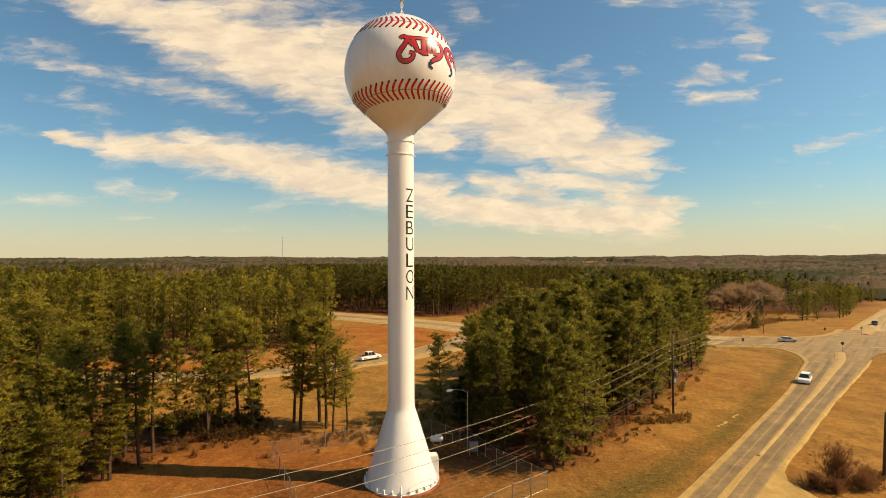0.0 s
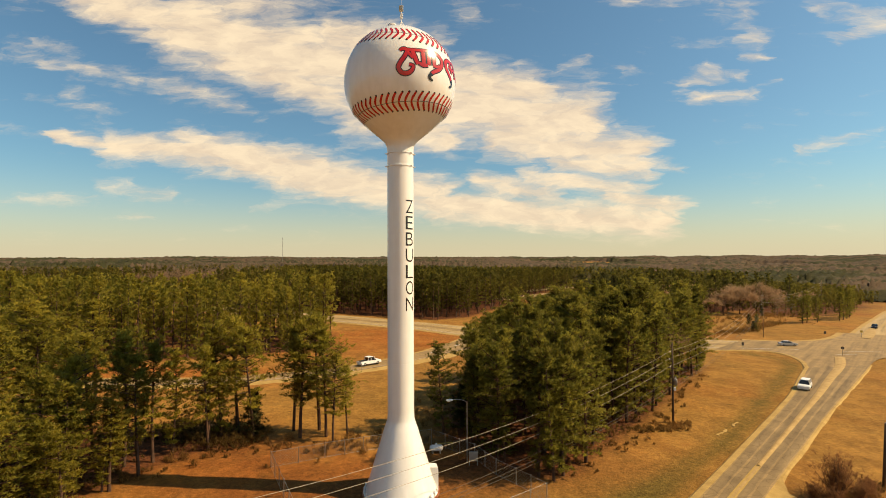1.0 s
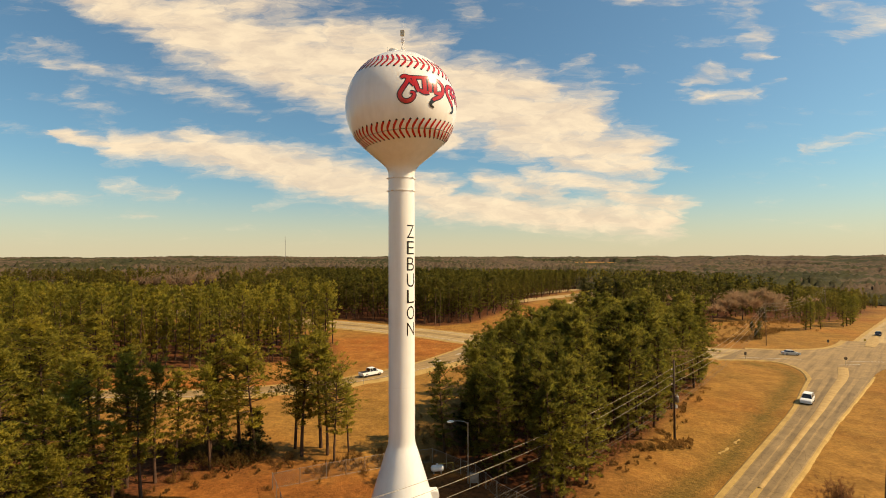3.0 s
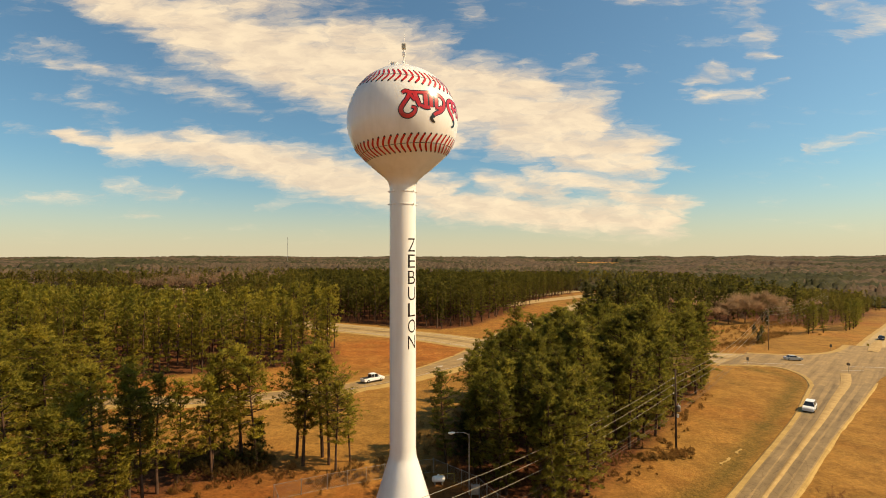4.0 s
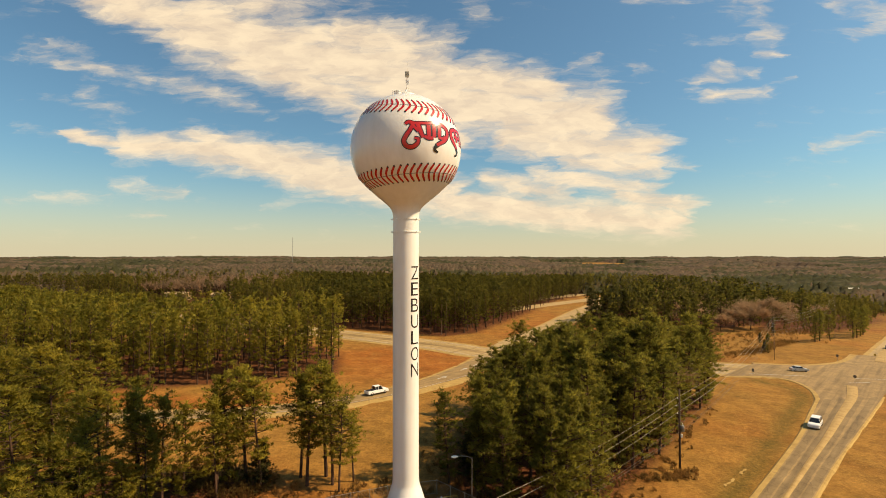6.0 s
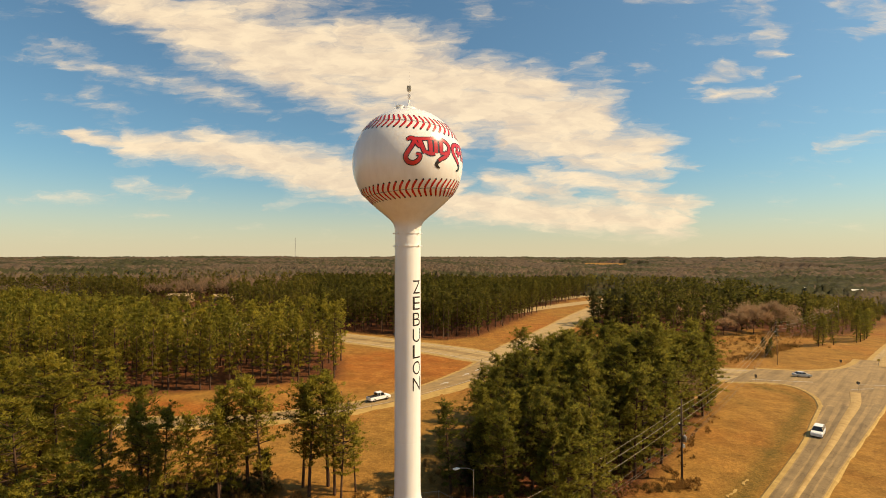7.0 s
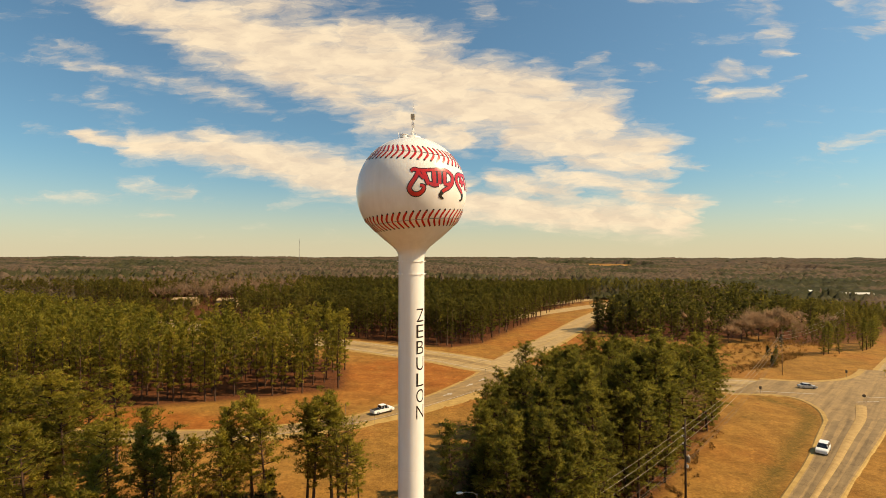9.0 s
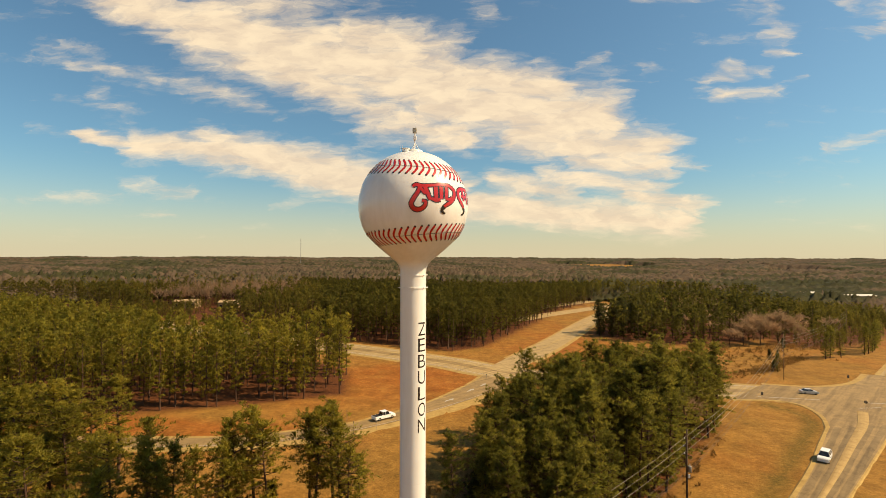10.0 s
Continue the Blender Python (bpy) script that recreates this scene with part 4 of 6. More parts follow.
        part_pieces("emblem_fill", fill, "red", tank, "red painted swashes of the emblem")
    # the town's name down the shaft
    zt, pitch, mid = 31.6, 1.753, 49.0
    for i, ch in enumerate("ZEBULON"):
        cu = bpy.data.curves.new("letter", "FONT")
        cu.body, cu.size, cu.align_x = ch, 1.0, "CENTER"
        cu.offset = -0.006
        tmp = bpy.data.objects.new("letter", cu)
        me0 = bpy.data.meshes.new_from_object(tmp)
        bm = bmesh.new()
        bm.from_mesh(me0)
        bpy.data.objects.remove(tmp)
        xs, ys = [v.co.x for v in bm.verts], [v.co.y for v in bm.verts]
        x0, x1, y0, y1 = min(xs), max(xs), min(ys), max(ys)
        bmesh.ops.triangulate(bm, faces=bm.faces[:])
        for _ in range(3):
            long = [e for e in bm.edges if abs(e.verts[0].co.x - e.verts[1].co.x) > 0.07 * (x1 - x0)]
            bmesh.ops.subdivide_edges(bm, edges=long, cuts=1)
            bmesh.ops.triangulate(bm, faces=[f for f in bm.faces if len(f.verts) > 3])
        for v in bm.verts:
            a = radians(mid + ((v.co.x - x0) / (x1 - x0) - 0.5) * 43.0)
            z = zt - i * pitch - 1.44 * (1 - (v.co.y - y0) / (y1 - y0))
            v.co = ((SHAFT_R + 0.012) * math.sin(a), -(SHAFT_R + 0.012) * math.cos(a), z)
        part("letter", bm, "black", tower, "black painted capital letter")
    # door hood on the foot
    hood = bmesh.new()
    m = Matrix.Rotation(radians(6), 4, "Z")
    prof2 = [(2.9, 0.14), (3.98, 0.14), (4.02, 2.35), (3.85, 2.62), (2.7, 2.62)]
    for s in (-0.55, 0.55):
        hood.faces.new([hood.verts.new((x, s, z)) for x, z in (prof2 if s > 0 else prof2[::-1])])
    hood.verts.ensure_lookup_table()
    k = len(prof2)
    for i in range(k):
        j = (i + 1) % k
        hood.faces.new((hood.verts[k - 1 - i], hood.verts[k - 1 - j], hood.verts[k + j], hood.verts[k + i]))
    bmesh.ops.recalc_face_normals(hood, faces=hood.faces[:])
    bmesh.ops.bevel(hood, geom=hood.edges[:], offset=0.06, segments=2, affect="EDGES")
    hood.transform(m)
    porch = part("door_hood", hood, "tank", tower, "white steel door hood on the base")
    d = bmesh.new()
    bm_box(d, 4.015, 0, 1.2, 0.05, 0.8, 2.0, 0.02)
    d.transform(m)
    part("door", d, "white_metal", porch)
    # roof gear
    top = BALL_Z + BALL_R
    bm = bmesh.new()
    bm_lathe(bm, [(1.05, top - 0.14), (1.05, top + 0.12), (0.95, top + 0.16), (0.2, top + 0.2), (0.01, top + 0.2)], 32)
    part("roof_curb", bm, "tank", tower, "low round curb on the tank roof", True)
    mast = bmesh.new()
    bm_tube(mast, (0.15, 0, top + 0.1), (0.15, 0, top + 2.2), 0.07, seg=10)
    for a in (20, 140, 260):
        bm_tube(mast, (0.15 + 0.6 * math.cos(radians(a)), 0.6 * math.sin(radians(a)), top + 0.12), (0.15, 0, top + 1.1), 0.035, seg=6)
    mast_ob = part("roof_mast", mast, "white_metal", tower, "short braced mast on the tank roof")
    bm = bmesh.new()
    bm_box(bm, 0.17, -0.10, top + 1.55, 0.34, 0.26, 0.45, 0.03)
    part("junction_box", bm, "white_metal", mast_ob)
    bm = bmesh.new()
    bm_box(bm, 0.13, -0.02, top + 2.42, 0.46, 0.36, 0.58, 0.04)
    part("beacon", bm, "beacon", mast_ob, "pale grey box-shaped beacon")
    bm = bmesh.new()
    bm_tube(bm, (0.2, 0, top + 2.6), (0.2, 0, top + 4.3), 0.018, 0.008, 6)
    part("whip_antenna", bm, "white_metal", mast_ob)
    bm = bmesh.new()
    for x in (-1.45, -1.15):
        bm_tube(bm, (x, -0.5, top - 0.35), (x, -0.5, top + 0.62), 0.03, seg=6)
    bm_tube(bm, (-1.45, -0.5, top + 0.30), (-1.15, -0.5, top + 0.30), 0.025, seg=6)
    part("ladder_rail", bm, "white_metal", tower, "short white ladder rail on the tank roof")
    bm = bmesh.new()
    bm_lathe(bm, [(0.42, 0), (0.42, 0.30), (0.47, 0.32), (0.47, 0.38), (0.01, 0.42)], 20)
    bm.transform(Matrix.Translation((-0.8, -0.75, top - 0.12)))
    part("roof_hatch", bm, "white_metal", tower)


make_tower()


# ---- trees ----
def blades(rng, centres, dirs, count, length, width):
    """Needle tufts: count narrow triangles fanning out of each centre. Returns vertices and triangles."""
    n = len(centres)
    c = np.repeat(centres, count, axis=0)
    d = np.repeat(dirs, count, axis=0) + rng.normal(0, 0.70, (n * count, 3)) + [0, 0, 0.25]
    d /= np.linalg.norm(d, axis=1, keepdims=True)
    side = np.cross(d, rng.normal(0, 1, (n * count, 3)))
    side /= np.linalg.norm(side, axis=1, keepdims=True) + 1e-9
    ln = length * rng.uniform(0.65, 1.25, (n * count, 1))
    w = width * rng.uniform(0.7, 1.3, (n * count, 1))
    root = c - d * ln * 0.25 + rng.normal(0, length * 0.12, c.shape)
    v = np.stack([root + side * w * 0.5, root - side * w * 0.5, root + d * ln], 1).reshape(-1, 3)
    return v, np.arange(len(v)).reshape(-1, 3)


def puffs(rng, centres, dirs, count, length, width, size, height):
    """Clumps of needles: count short blades on a flattened ball round each centre, with soft normals out of the clump and out of the crown. Returns vertices, triangles, normals."""
    n = len(centres)
    c = np.repeat(centres, count, axis=0)
    out = rng.normal(0, 1, (n * count, 3)) + [0, 0, 0.35]
    out /= np.linalg.norm(out, axis=1, keepdims=True)
    r = np.repeat(size * rng.uniform(0.65, 1.3, (n, 1)), count, axis=0)
    at = c + out * r * rng.uniform(0.35, 1.0, (n * count, 1)) * [1, 1, 0.62]
    d = out * 0.8 + np.repeat(dirs, count, axis=0) * 0.5 + rng.normal(0, 0.55, (n * count, 3)) + [0, 0, 0.2]
    d /= np.linalg.norm(d, axis=1, keepdims=True)
    side = np.cross(d, rng.normal(0, 1, (n * count, 3)))
    side /= np.linalg.norm(side, axis=1, keepdims=True) + 1e-9
    ln = length * rng.uniform(0.65, 1.3, (n * count, 1))
    w = width * rng.uniform(0.7, 1.3, (n * count, 1))
    v = np.stack([at - d * ln * 0.4 + side * w * 0.5, at - d * ln * 0.4 - side * w * 0.5, at + d * ln * 0.6], 1)
    whole = (at - [0, 0, height]) * [1, 1, 0.55]
    whole /= np.linalg.norm(whole, axis=1, keepdims=True) + 1e-9
    nrm = out * 0.42 + whole * 0.18 + rng.normal(0, 0.40, out.shape) + [0, 0, 0.45]
    nrm /= np.linalg.norm(nrm, axis=1, keepdims=True) + 1e-9
    return v.reshape(-1, 3), np.arange(n * count * 3).reshape(-1, 3), np.repeat(nrm, 3, axis=0)


def tube_mesh(path, radii, seg):
    """Vertices and triangles of a bent, tapering stem."""
    path = np.asarray(path, float)
    ang = np.arange(seg) * 2 * np.pi / seg
    rings = []
    for i, p in enumerate(path):
        d = path[min(i + 1, len(path) - 1)] - path[max(i - 1, 0)]
        d = d / (np.linalg.norm(d) + 1e-9)
        a = np.cross(d, [0.31, 0.95, 0.05])
        a /= np.linalg.norm(a)
        b = np.cross(d, a)
        rings.append(p + radii[i] * (np.cos(ang)[:, None] * a + np.sin(ang)[:, None] * b))
    v = np.concatenate(rings)
    t = []
    for i in range(len(path) - 1):
        for k in range(seg):
            q, r = i * seg + k, i * seg + (k + 1) % seg
            t += [(q, r, r + seg), (q, r + seg, q + seg)]
    return v, np.array(t)


def join(parts):
    vs, ts, n = [], [], 0
    for v, t in parts:
        vs.append(v)
        ts.append(t + n)
        n += len(v)
    return np.concatenate(vs), np.concatenate(ts)


def pine(seed, height, base, limbs, tufts, count, length, width, spread=0.19, seg=6, wood=True, cone=False, puff=0.55):
    """A pine: a straight trunk, bare below, and an uneven crown of limbs that carry needle tufts. Returns trunk and crown as (vertices, triangles)."""
    rng = np.random.default_rng(seed)
    lean = rng.normal(0, 0.02, 2)
    hs = np.linspace(0, height * 0.97, 7 if wood else 3)
    path = np.stack([lean[0] * hs + 0.12 * np.sin(hs / 3 + seed), lean[1] * hs + 0.12 * np.cos(hs / 3.7 + seed), hs - (hs == 0) * 0.4], 1)
    r0 = 0.0125 * height
    stems = [tube_mesh(path, r0 * (1 - 0.88 * hs / height), seg)]
    cs, ds = [], []
    gap = rng.uniform(0, 2 * np.pi)
    for i in range(limbs):
        f = base + (1 - base) * ((i + rng.uniform(0, 0.9)) / limbs) ** 0.85
        h = f * height
        az = i * 2.4 + rng.normal(0, 0.5)
        s = (f - base) / (1 - base)
        shape = (0.35 + 1.05 * s) if s < 0.45 else (1.0 - 0.74 * ((s - 0.45) / 0.55) ** 1.9) * 0.86
        shape = 1.1 - 1.0 * s if cone else shape
        reach = spread * height * shape * rng.uniform(0.55, 1.2) * (0.72 + 0.28 * math.cos(az - gap))
        rise = reach * (rng.uniform(-0.15, 0.25) + 0.75 * s)
        root = np.array([np.interp(h, hs, path[:, 0]), np.interp(h, hs, path[:, 1]), h])
        tipv = np.array([math.cos(az) * reach, math.sin(az) * reach, rise])
        if wood and reach > 0.8:
            stems.append(tube_mesh([root, root + tipv * 0.5 + [0, 0, -0.05 * reach], root + tipv * 0.9], [0.05 + 0.012 * reach, 0.04, 0.015], 3))
        for k in range(tufts):
            q = (k + rng.uniform(0.2, 1.0)) / tufts
            q = 0.30 + 0.70 * q if s < 0.85 else q
            cs.append(root + tipv * q + rng.normal(0, 0.15 * reach + 0.08, 3) * [1, 1, 0.30])
            d = tipv / (np.linalg.norm(tipv) + 1e-6) + [0, 0, 0.45]
            ds.append(d / np.linalg.norm(d))
    # a few dead stubs under the crown
    if wood:
        for i in range(5):
            h = height * base * rng.uniform(0.4, 1.0)
            az = rng.uniform(0, 6.28)
            root = np.array([np.interp(h, hs, path[:, 0]), np.interp(h, hs, path[:, 1]), h])
            stems.append(tube_mesh([root, root + [math.cos(az) * 0.9, math.sin(az) * 0.9, -0.1]], [0.03, 0.01], 3))
    return join(stems), puffs(rng, np.array(cs), np.array(ds), count, length, width, puff, height * (0.40 + 0.30 * base))


def bare_tree(seed, height, levels=3, twigs=5, spread=0.42, fine=0.6, width=0.10, rough=False):
    """A leafless broadleaf: forking limbs that end in sprays of thin twigs."""
    rng = np.random.default_rng(seed)
    stems, tips = [], []

    def grow(p, d, ln, r, lev):
        q = p + d * ln * 0.5 + rng.normal(0, 0.05 * ln, 3)
        e = p + d * ln
        if rough:
            stems.append(tube_mesh([p, e], [r, r * 0.62], 3))
        else:
            stems.append(tube_mesh([p, q, e], [r, r * 0.8, r * 0.62], 5 if lev == levels else 3))
        if lev == 0:
            tips.append((e, d))
            return
        for _ in range(4 if lev == levels else 3):
            nd = d + rng.normal(0, spread, 3) + [0, 0, 0.12]
            grow(e - d * ln * rng.uniform(0, 0.35), nd / np.linalg.norm(nd), ln * rng.uniform(0.55, 0.8), r * 0.58, lev - 1)
    grow(np.array([0, 0, -0.3]), np.array([rng.normal(0, 0.05), rng.normal(0, 0.05), 1.0]), height * 0.34, height * 0.014, levels)
    c, d = np.array([t[0] for t in tips]), np.array([t[1] for t in tips])
    return join(stems), blades(rng, c, d, twigs, height * 0.16 * fine / 0.6, width)


def twig_dome(seed, radius, long=0.55, wide=0.022, thick=1.0):
    """A many-stemmed shrub: stems fan out of one root to a rounded dome of fine twigs."""
    rng = np.random.default_rng(seed)
    stems, cs, ds = [], [], []
    for i in range(70):
        az, tilt = rng.uniform(0, 6.28), abs(rng.normal(0, 0.62))
        d = np.array([math.cos(az) * math.sin(tilt), math.sin(az) * math.sin(tilt), math.cos(tilt)])
        ln = radius * rng.uniform(0.75, 1.12) * (1.15 - 0.22 * tilt)
        root = rng.normal(0, 0.12, 3) * [1, 1, 0] - [0, 0, 0.2]
        bend = root + d * ln * 0.55 + rng.normal(0, 0.14, 3)
        stems.append(tube_mesh([root, bend, root + d * ln], [0.05 * thick, 0.028 * thick, 0.008 * thick], 3))
        for q in np.linspace(0.35, 1.0, 9):
            cs.append(root + d * ln * q + rng.normal(0, 0.16 * radius * q, 3) * [1, 1, 0.6])
            e = d + rng.normal(0, 0.4, 3) + [0, 0, 0.3]
            ds.append(e / np.linalg.norm(e))
    return join(stems), blades(rng, np.array(cs), np.array(ds), 12, long, wide)


def tree_thing(name, label, trunk, crown, crown_mat, category="tree", group=""):
    ob = tagged(new(name), label, category, group)
    tri_object("trunk", *trunk, "bark", ob)
    tri_object("crown", crown[0], crown[1], crown_mat, ob, crown[2] if len(crown) > 2 else None)
    return ob


def scatter(poly, gap, seed, avoid=()):
    """Uneven places in an outline, about gap metres apart, away from the avoided lines (line, metres)."""
    rng = np.random.default_rng(seed)
    xs, ys = [p[0] for p in poly], [p[1] for p in poly]
    X, Y = np.meshgrid(np.arange(min(xs), max(xs), gap), np.arange(min(ys), max(ys), gap))
    X = (X + rng.uniform(-0.48, 0.48, X.shape) * gap).ravel()
    Y = (Y + rng.uniform(-0.48, 0.48, Y.shape) * gap).ravel()
    ok = inside(X, Y, poly)
    for line, m in avoid:
        ok &= edge_distance(X, Y, line) > m
    return np.stack([X[ok], Y[ok]], 1)


def stand_of(name, label, spots, kinds, seed, crown_mat, tall=(0.85, 1.15), broad=(0.9, 1.2)):
    """Many trees in one crown mesh and one trunk mesh, for woods too thick to count."""
    rng = np.random.default_rng(seed)
    tv, tt, cv, ct, cn, nt_, nc = [], [], [], [], [], 0, 0
    for x, y in spots:
        trunk, crown = kinds[rng.integers(len(kinds))]
        a, s, w = rng.uniform(0, 6.28), rng.uniform(*tall), rng.uniform(*broad)
        c, sn = math.cos(a), math.sin(a)
        mat = np.array([[c * s * w, -sn * s * w, 0], [sn * s * w, c * s * w, 0], [0, 0, s]])
        off = np.array([x, y, land1(x, y)])
        tv.append(trunk[0] @ mat.T + off)
        tt.append(trunk[1] + nt_)
        nt_ += len(trunk[0])
        cv.append(crown[0] @ mat.T + off)
        ct.append(crown[1] + nc)
        nc += len(crown[0])
        if len(crown) > 2:
            turn = np.array([[c, -sn, 0], [sn, c, 0], [0, 0, 1]])
            cn.append(crown[2] @ turn.T)
    ob = tagged(new(name), label, "woods", kind="stuff")
    tagged(tri_object("trunks", np.concatenate(tv), np.concatenate(tt), "bark", ob), kind="stuff")
    tagged(tri_object("crowns", np.concatenate(cv), np.concatenate(ct), crown_mat, ob, np.concatenate(cn) if cn else None), kind="stuff")
    return ob


ROADS_CLEAR = [(HIGHWAY, 15), (RAMP, 9), (ROAD_SOUTH, 10), (AVENUE, 14)]


def make_trees():
    rng = np.random.default_rng(21)
    near = [tree_thing("pine_tree", "tall loblolly pine with a bare lower trunk and rounded green crown", *pine(100 + i, 17.5, 0.27, 50, 7, 13, 0.44, 0.11, 0.26, puff=0.40), "needles", group="pines") for i in range(4)]
    low = [tree_thing("pine_tree", "bushy pine with green branches low on the trunk", *pine(140 + i, 15.0, 0.08, 50, 7, 12, 0.44, 0.11, 0.27, puff=0.40), "needles", group="pines") for i in range(3)]
    mid = [tree_thing("pine_tree", "slender pine in a dense stand, bare trunk below a narrow crown", *pine(170 + i, 18.0, 0.17, 36, 5, 9, 0.60, 0.20, 0.25, puff=0.46), "needles", group="pines") for i in range(5)]
    full = [tree_thing("pine_tree", "full-crowned pine standing alone behind the yard fence", *pine(160 + i, 15.5, 0.28, 46, 7, 12, 0.44, 0.11, 0.30, puff=0.42), "needles", group="pines") for i in range(3)]
    deep = [tree_thing("pine_tree", "tall deep green pine with a rounded crown in a close clump", *pine(100 + i, 17.5, 0.27, 50, 7, 13, 0.44, 0.11, 0.26, puff=0.40), "needles_green", group="pines") for i in range(4)]
    skirt = [tree_thing("pine_tree", "bushy deep green pine with branches low on the trunk", *pine(140 + i, 15.0, 0.08, 50, 7, 12, 0.44, 0.11, 0.27, puff=0.40), "needles_green", group="pines") for i in range(3)]
    used = set()

    def put(protos, x, y, height_scale, wide=1.0):
        k = int(rng.integers(len(protos)))
        src = next((p for p in protos if p not in used), protos[k])
        m = pose(x, y, land1(x, y), 0, 0, rng.uniform(0, 360))
        sc = (height_scale * wide, height_scale * wide, height_scale)
        if src not in used:
            used.add(src)
            ob = src
        else:
            ob = copy_thing(src, m)
        ob.matrix_basis = m @ Matrix.Diagonal((*sc, 1))
    # the clump east of the tower: taller at the back, a rim of low branches
    for x, y in scatter(CLUMP, 4.1, 31):
        rim = edge_distance(x, y, CLUMP + CLUMP[:1]) < 4.0
        put(skirt if rim and rng.random() < 0.9 else deep, x, y, rng.uniform(0.88, 1.08) * (1.12 if rim else 1.08) * np.interp(x, (4, 12, 24, 50, 66), (0.66, 0.82, 0.97, 1.05, 1.08)), 1.15)
    # single pines behind the fence
    for x, y, s, b in ((-24.4, 15.8, 0.98, 0), (-21.4, 13.6, 0.92, 0), (-26.8, 12.6, 0.94, 0), (-15.2, 15.2, 0.96, 0), (-12.0, 15.8, 0.98, 1), (-13.6, 18.4, 1.0, 0), (-10.4, 13.9, 0.78, 1), (-17.0, 17.8, 0.9, 0), (-9.2, 17.0, 0.62, 1), (-31.6, -1.3, 0.55, 1), (4.6, 17.4, 0.85, 1), (12.2, 8.2, 0.85, 1), (15.6, 4.2, 0.85, 1), (18.8, 4.6, 0.9, 1), (22.4, 8.2, 0.95, 1), (20.4, 10.6, 0.9, 1), (9.2, 13.6, 0.9, 1), (66.0, 64.5, 0.95, 1), (63.5, 61.0, 0.9, 1)):
        put(full if x < -6 and y > 5 and s > 0.5 else skirt if x > 0 else low, x, y, s * (1.08 if not b else 1.0), 1.28)
    # young bright pines at the near edge of the western stand
    for x, y, q in ((-33.2, -6.4, 0.62), (-36.5, -9.5, 0.80), (-34.2, -12.5, 0.72), (-39.5, -13, 0.85), (-36.8, -16.5, 0.78), (-42, -18, 0.85), (-38.8, -21, 0.75), (-33.8, -3.6, 0.80), (-30.6, -8.2, 0.60), (-36.2, -4.8, 0.88)):
        put(low, x, y, q, 1.45)
    put(near, -30.9, -1.1, 0.57, 1.7)
    # the stand in the west foreground
    for x, y in scatter(NEAR_WEST, 4.3, 37):
        open_side = x > -48 and y > 0
        if open_side and (rng.random() < (0.22 if x > -34 else 0.36) or x > -23.5):
            continue
        if not open_side and (rng.random() < 0.34 or (x > -43 and y < -4)):
            continue
        rim = edge_distance(x, y, NEAR_WEST + NEAR_WEST[:1]) < 4
        put((full if rng.random() < 0.6 else low) if open_side else low if rng.random() < (0.75 if rim else 0.35) else near, x, y, rng.uniform(0.84, 1.06) * (1.0 if open_side else 0.84 if y > 4 else rng.uniform(0.62, 1.0)), 1.2 if open_side else 1.42)
    for x, y in scatter([(-49, 12), (-48, 24), (-54, 33), (-92, 33), (-74, 12)], 5.0, 38):
        put(low if rng.random() < 0.5 else near, x, y, rng.uniform(0.86, 1.02), 1.4)
    # the front rows of the woods beyond the link road
    spots = scatter(WEST_WOOD, 4.9, 41, ROADS_CLEAR)
    front = [(-128, 60), (-98, 56), (-72, 58), (-48, 70), (-26, 82), (-31, 106), (-42, 126)]
    d = edge_distance(spots[:, 0], spots[:, 1], front)
    edge = spots[(d < 13) & (spots[:, 0] > -125)]
    for x, y in edge[:105]:
        if rng.random() < 0.26:
            put(low, x, y, rng.uniform(0.5, 0.85))
        else:
            put(mid, x, y, rng.uniform(0.8, 1.15))
    sight = [(-98, 128), (-112, 152)]
    rest = np.array([p for p in spots if edge_distance(p[0], p[1], sight) > 13 and not any(abs(p[0] - q[0]) < 0.01 and abs(p[1] - q[1]) < 0.01 for q in edge[:105])])
    lean = [pine(200 + i, 18.5, 0.17, 26, 3, 5, 0.95, 0.40, 0.24, 3, False, puff=0.55) for i in range(6)]
    far = [pine(220 + i, 18.0, 0.16, 20, 2, 4, 1.25, 0.66, 0.24, 3, False, puff=0.7) for i in range(6)]
    bushy = [pine(240 + i, 16.0, 0.06, 20, 2, 4, 1.25, 0.66, 0.27, 3, False, puff=0.7) for i in range(5)]
    stand_of("pine_wood", "thick stand of tall pines beyond the link road", rest, lean, 51, "needles", (0.74, 1.02))
    sp = scatter(NORTH_WOOD, 5.6, 43, ROADS_CLEAR)
    dn = edge_distance(sp[:, 0], sp[:, 1], [(-37, 163), (3, 144), (24, 176), (52, 240), (76, 318)])
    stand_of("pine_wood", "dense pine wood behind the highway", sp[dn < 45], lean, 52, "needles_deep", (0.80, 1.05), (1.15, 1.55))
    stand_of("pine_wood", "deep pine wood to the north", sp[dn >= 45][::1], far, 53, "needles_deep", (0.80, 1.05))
    sp = scatter(FAR_WEST, 6.6, 44, ROADS_CLEAR + [([(-205, 290), (-135, 286)], 15), ([(-118, 186), (-136, 222), (-156, 262), (-168, 280)], 14), ([(-175, 232), (-192, 284)], 12)])
    leafless = [bare_tree(400 + i, 15.0, 2, 5, 0.42, 0.8, 0.42, True) for i in range(4)]
    r3 = np.random.default_rng(5)
    brown = ((sp[:, 1] > 350 + 0.12 * (sp[:, 0] + 300)) | ((sp[:, 1] > 296) & (sp[:, 0] > -222) & (sp[:, 0] < -128))) & (r3.random(len(sp)) < 0.88)
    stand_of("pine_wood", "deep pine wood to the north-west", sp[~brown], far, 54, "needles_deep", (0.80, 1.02))
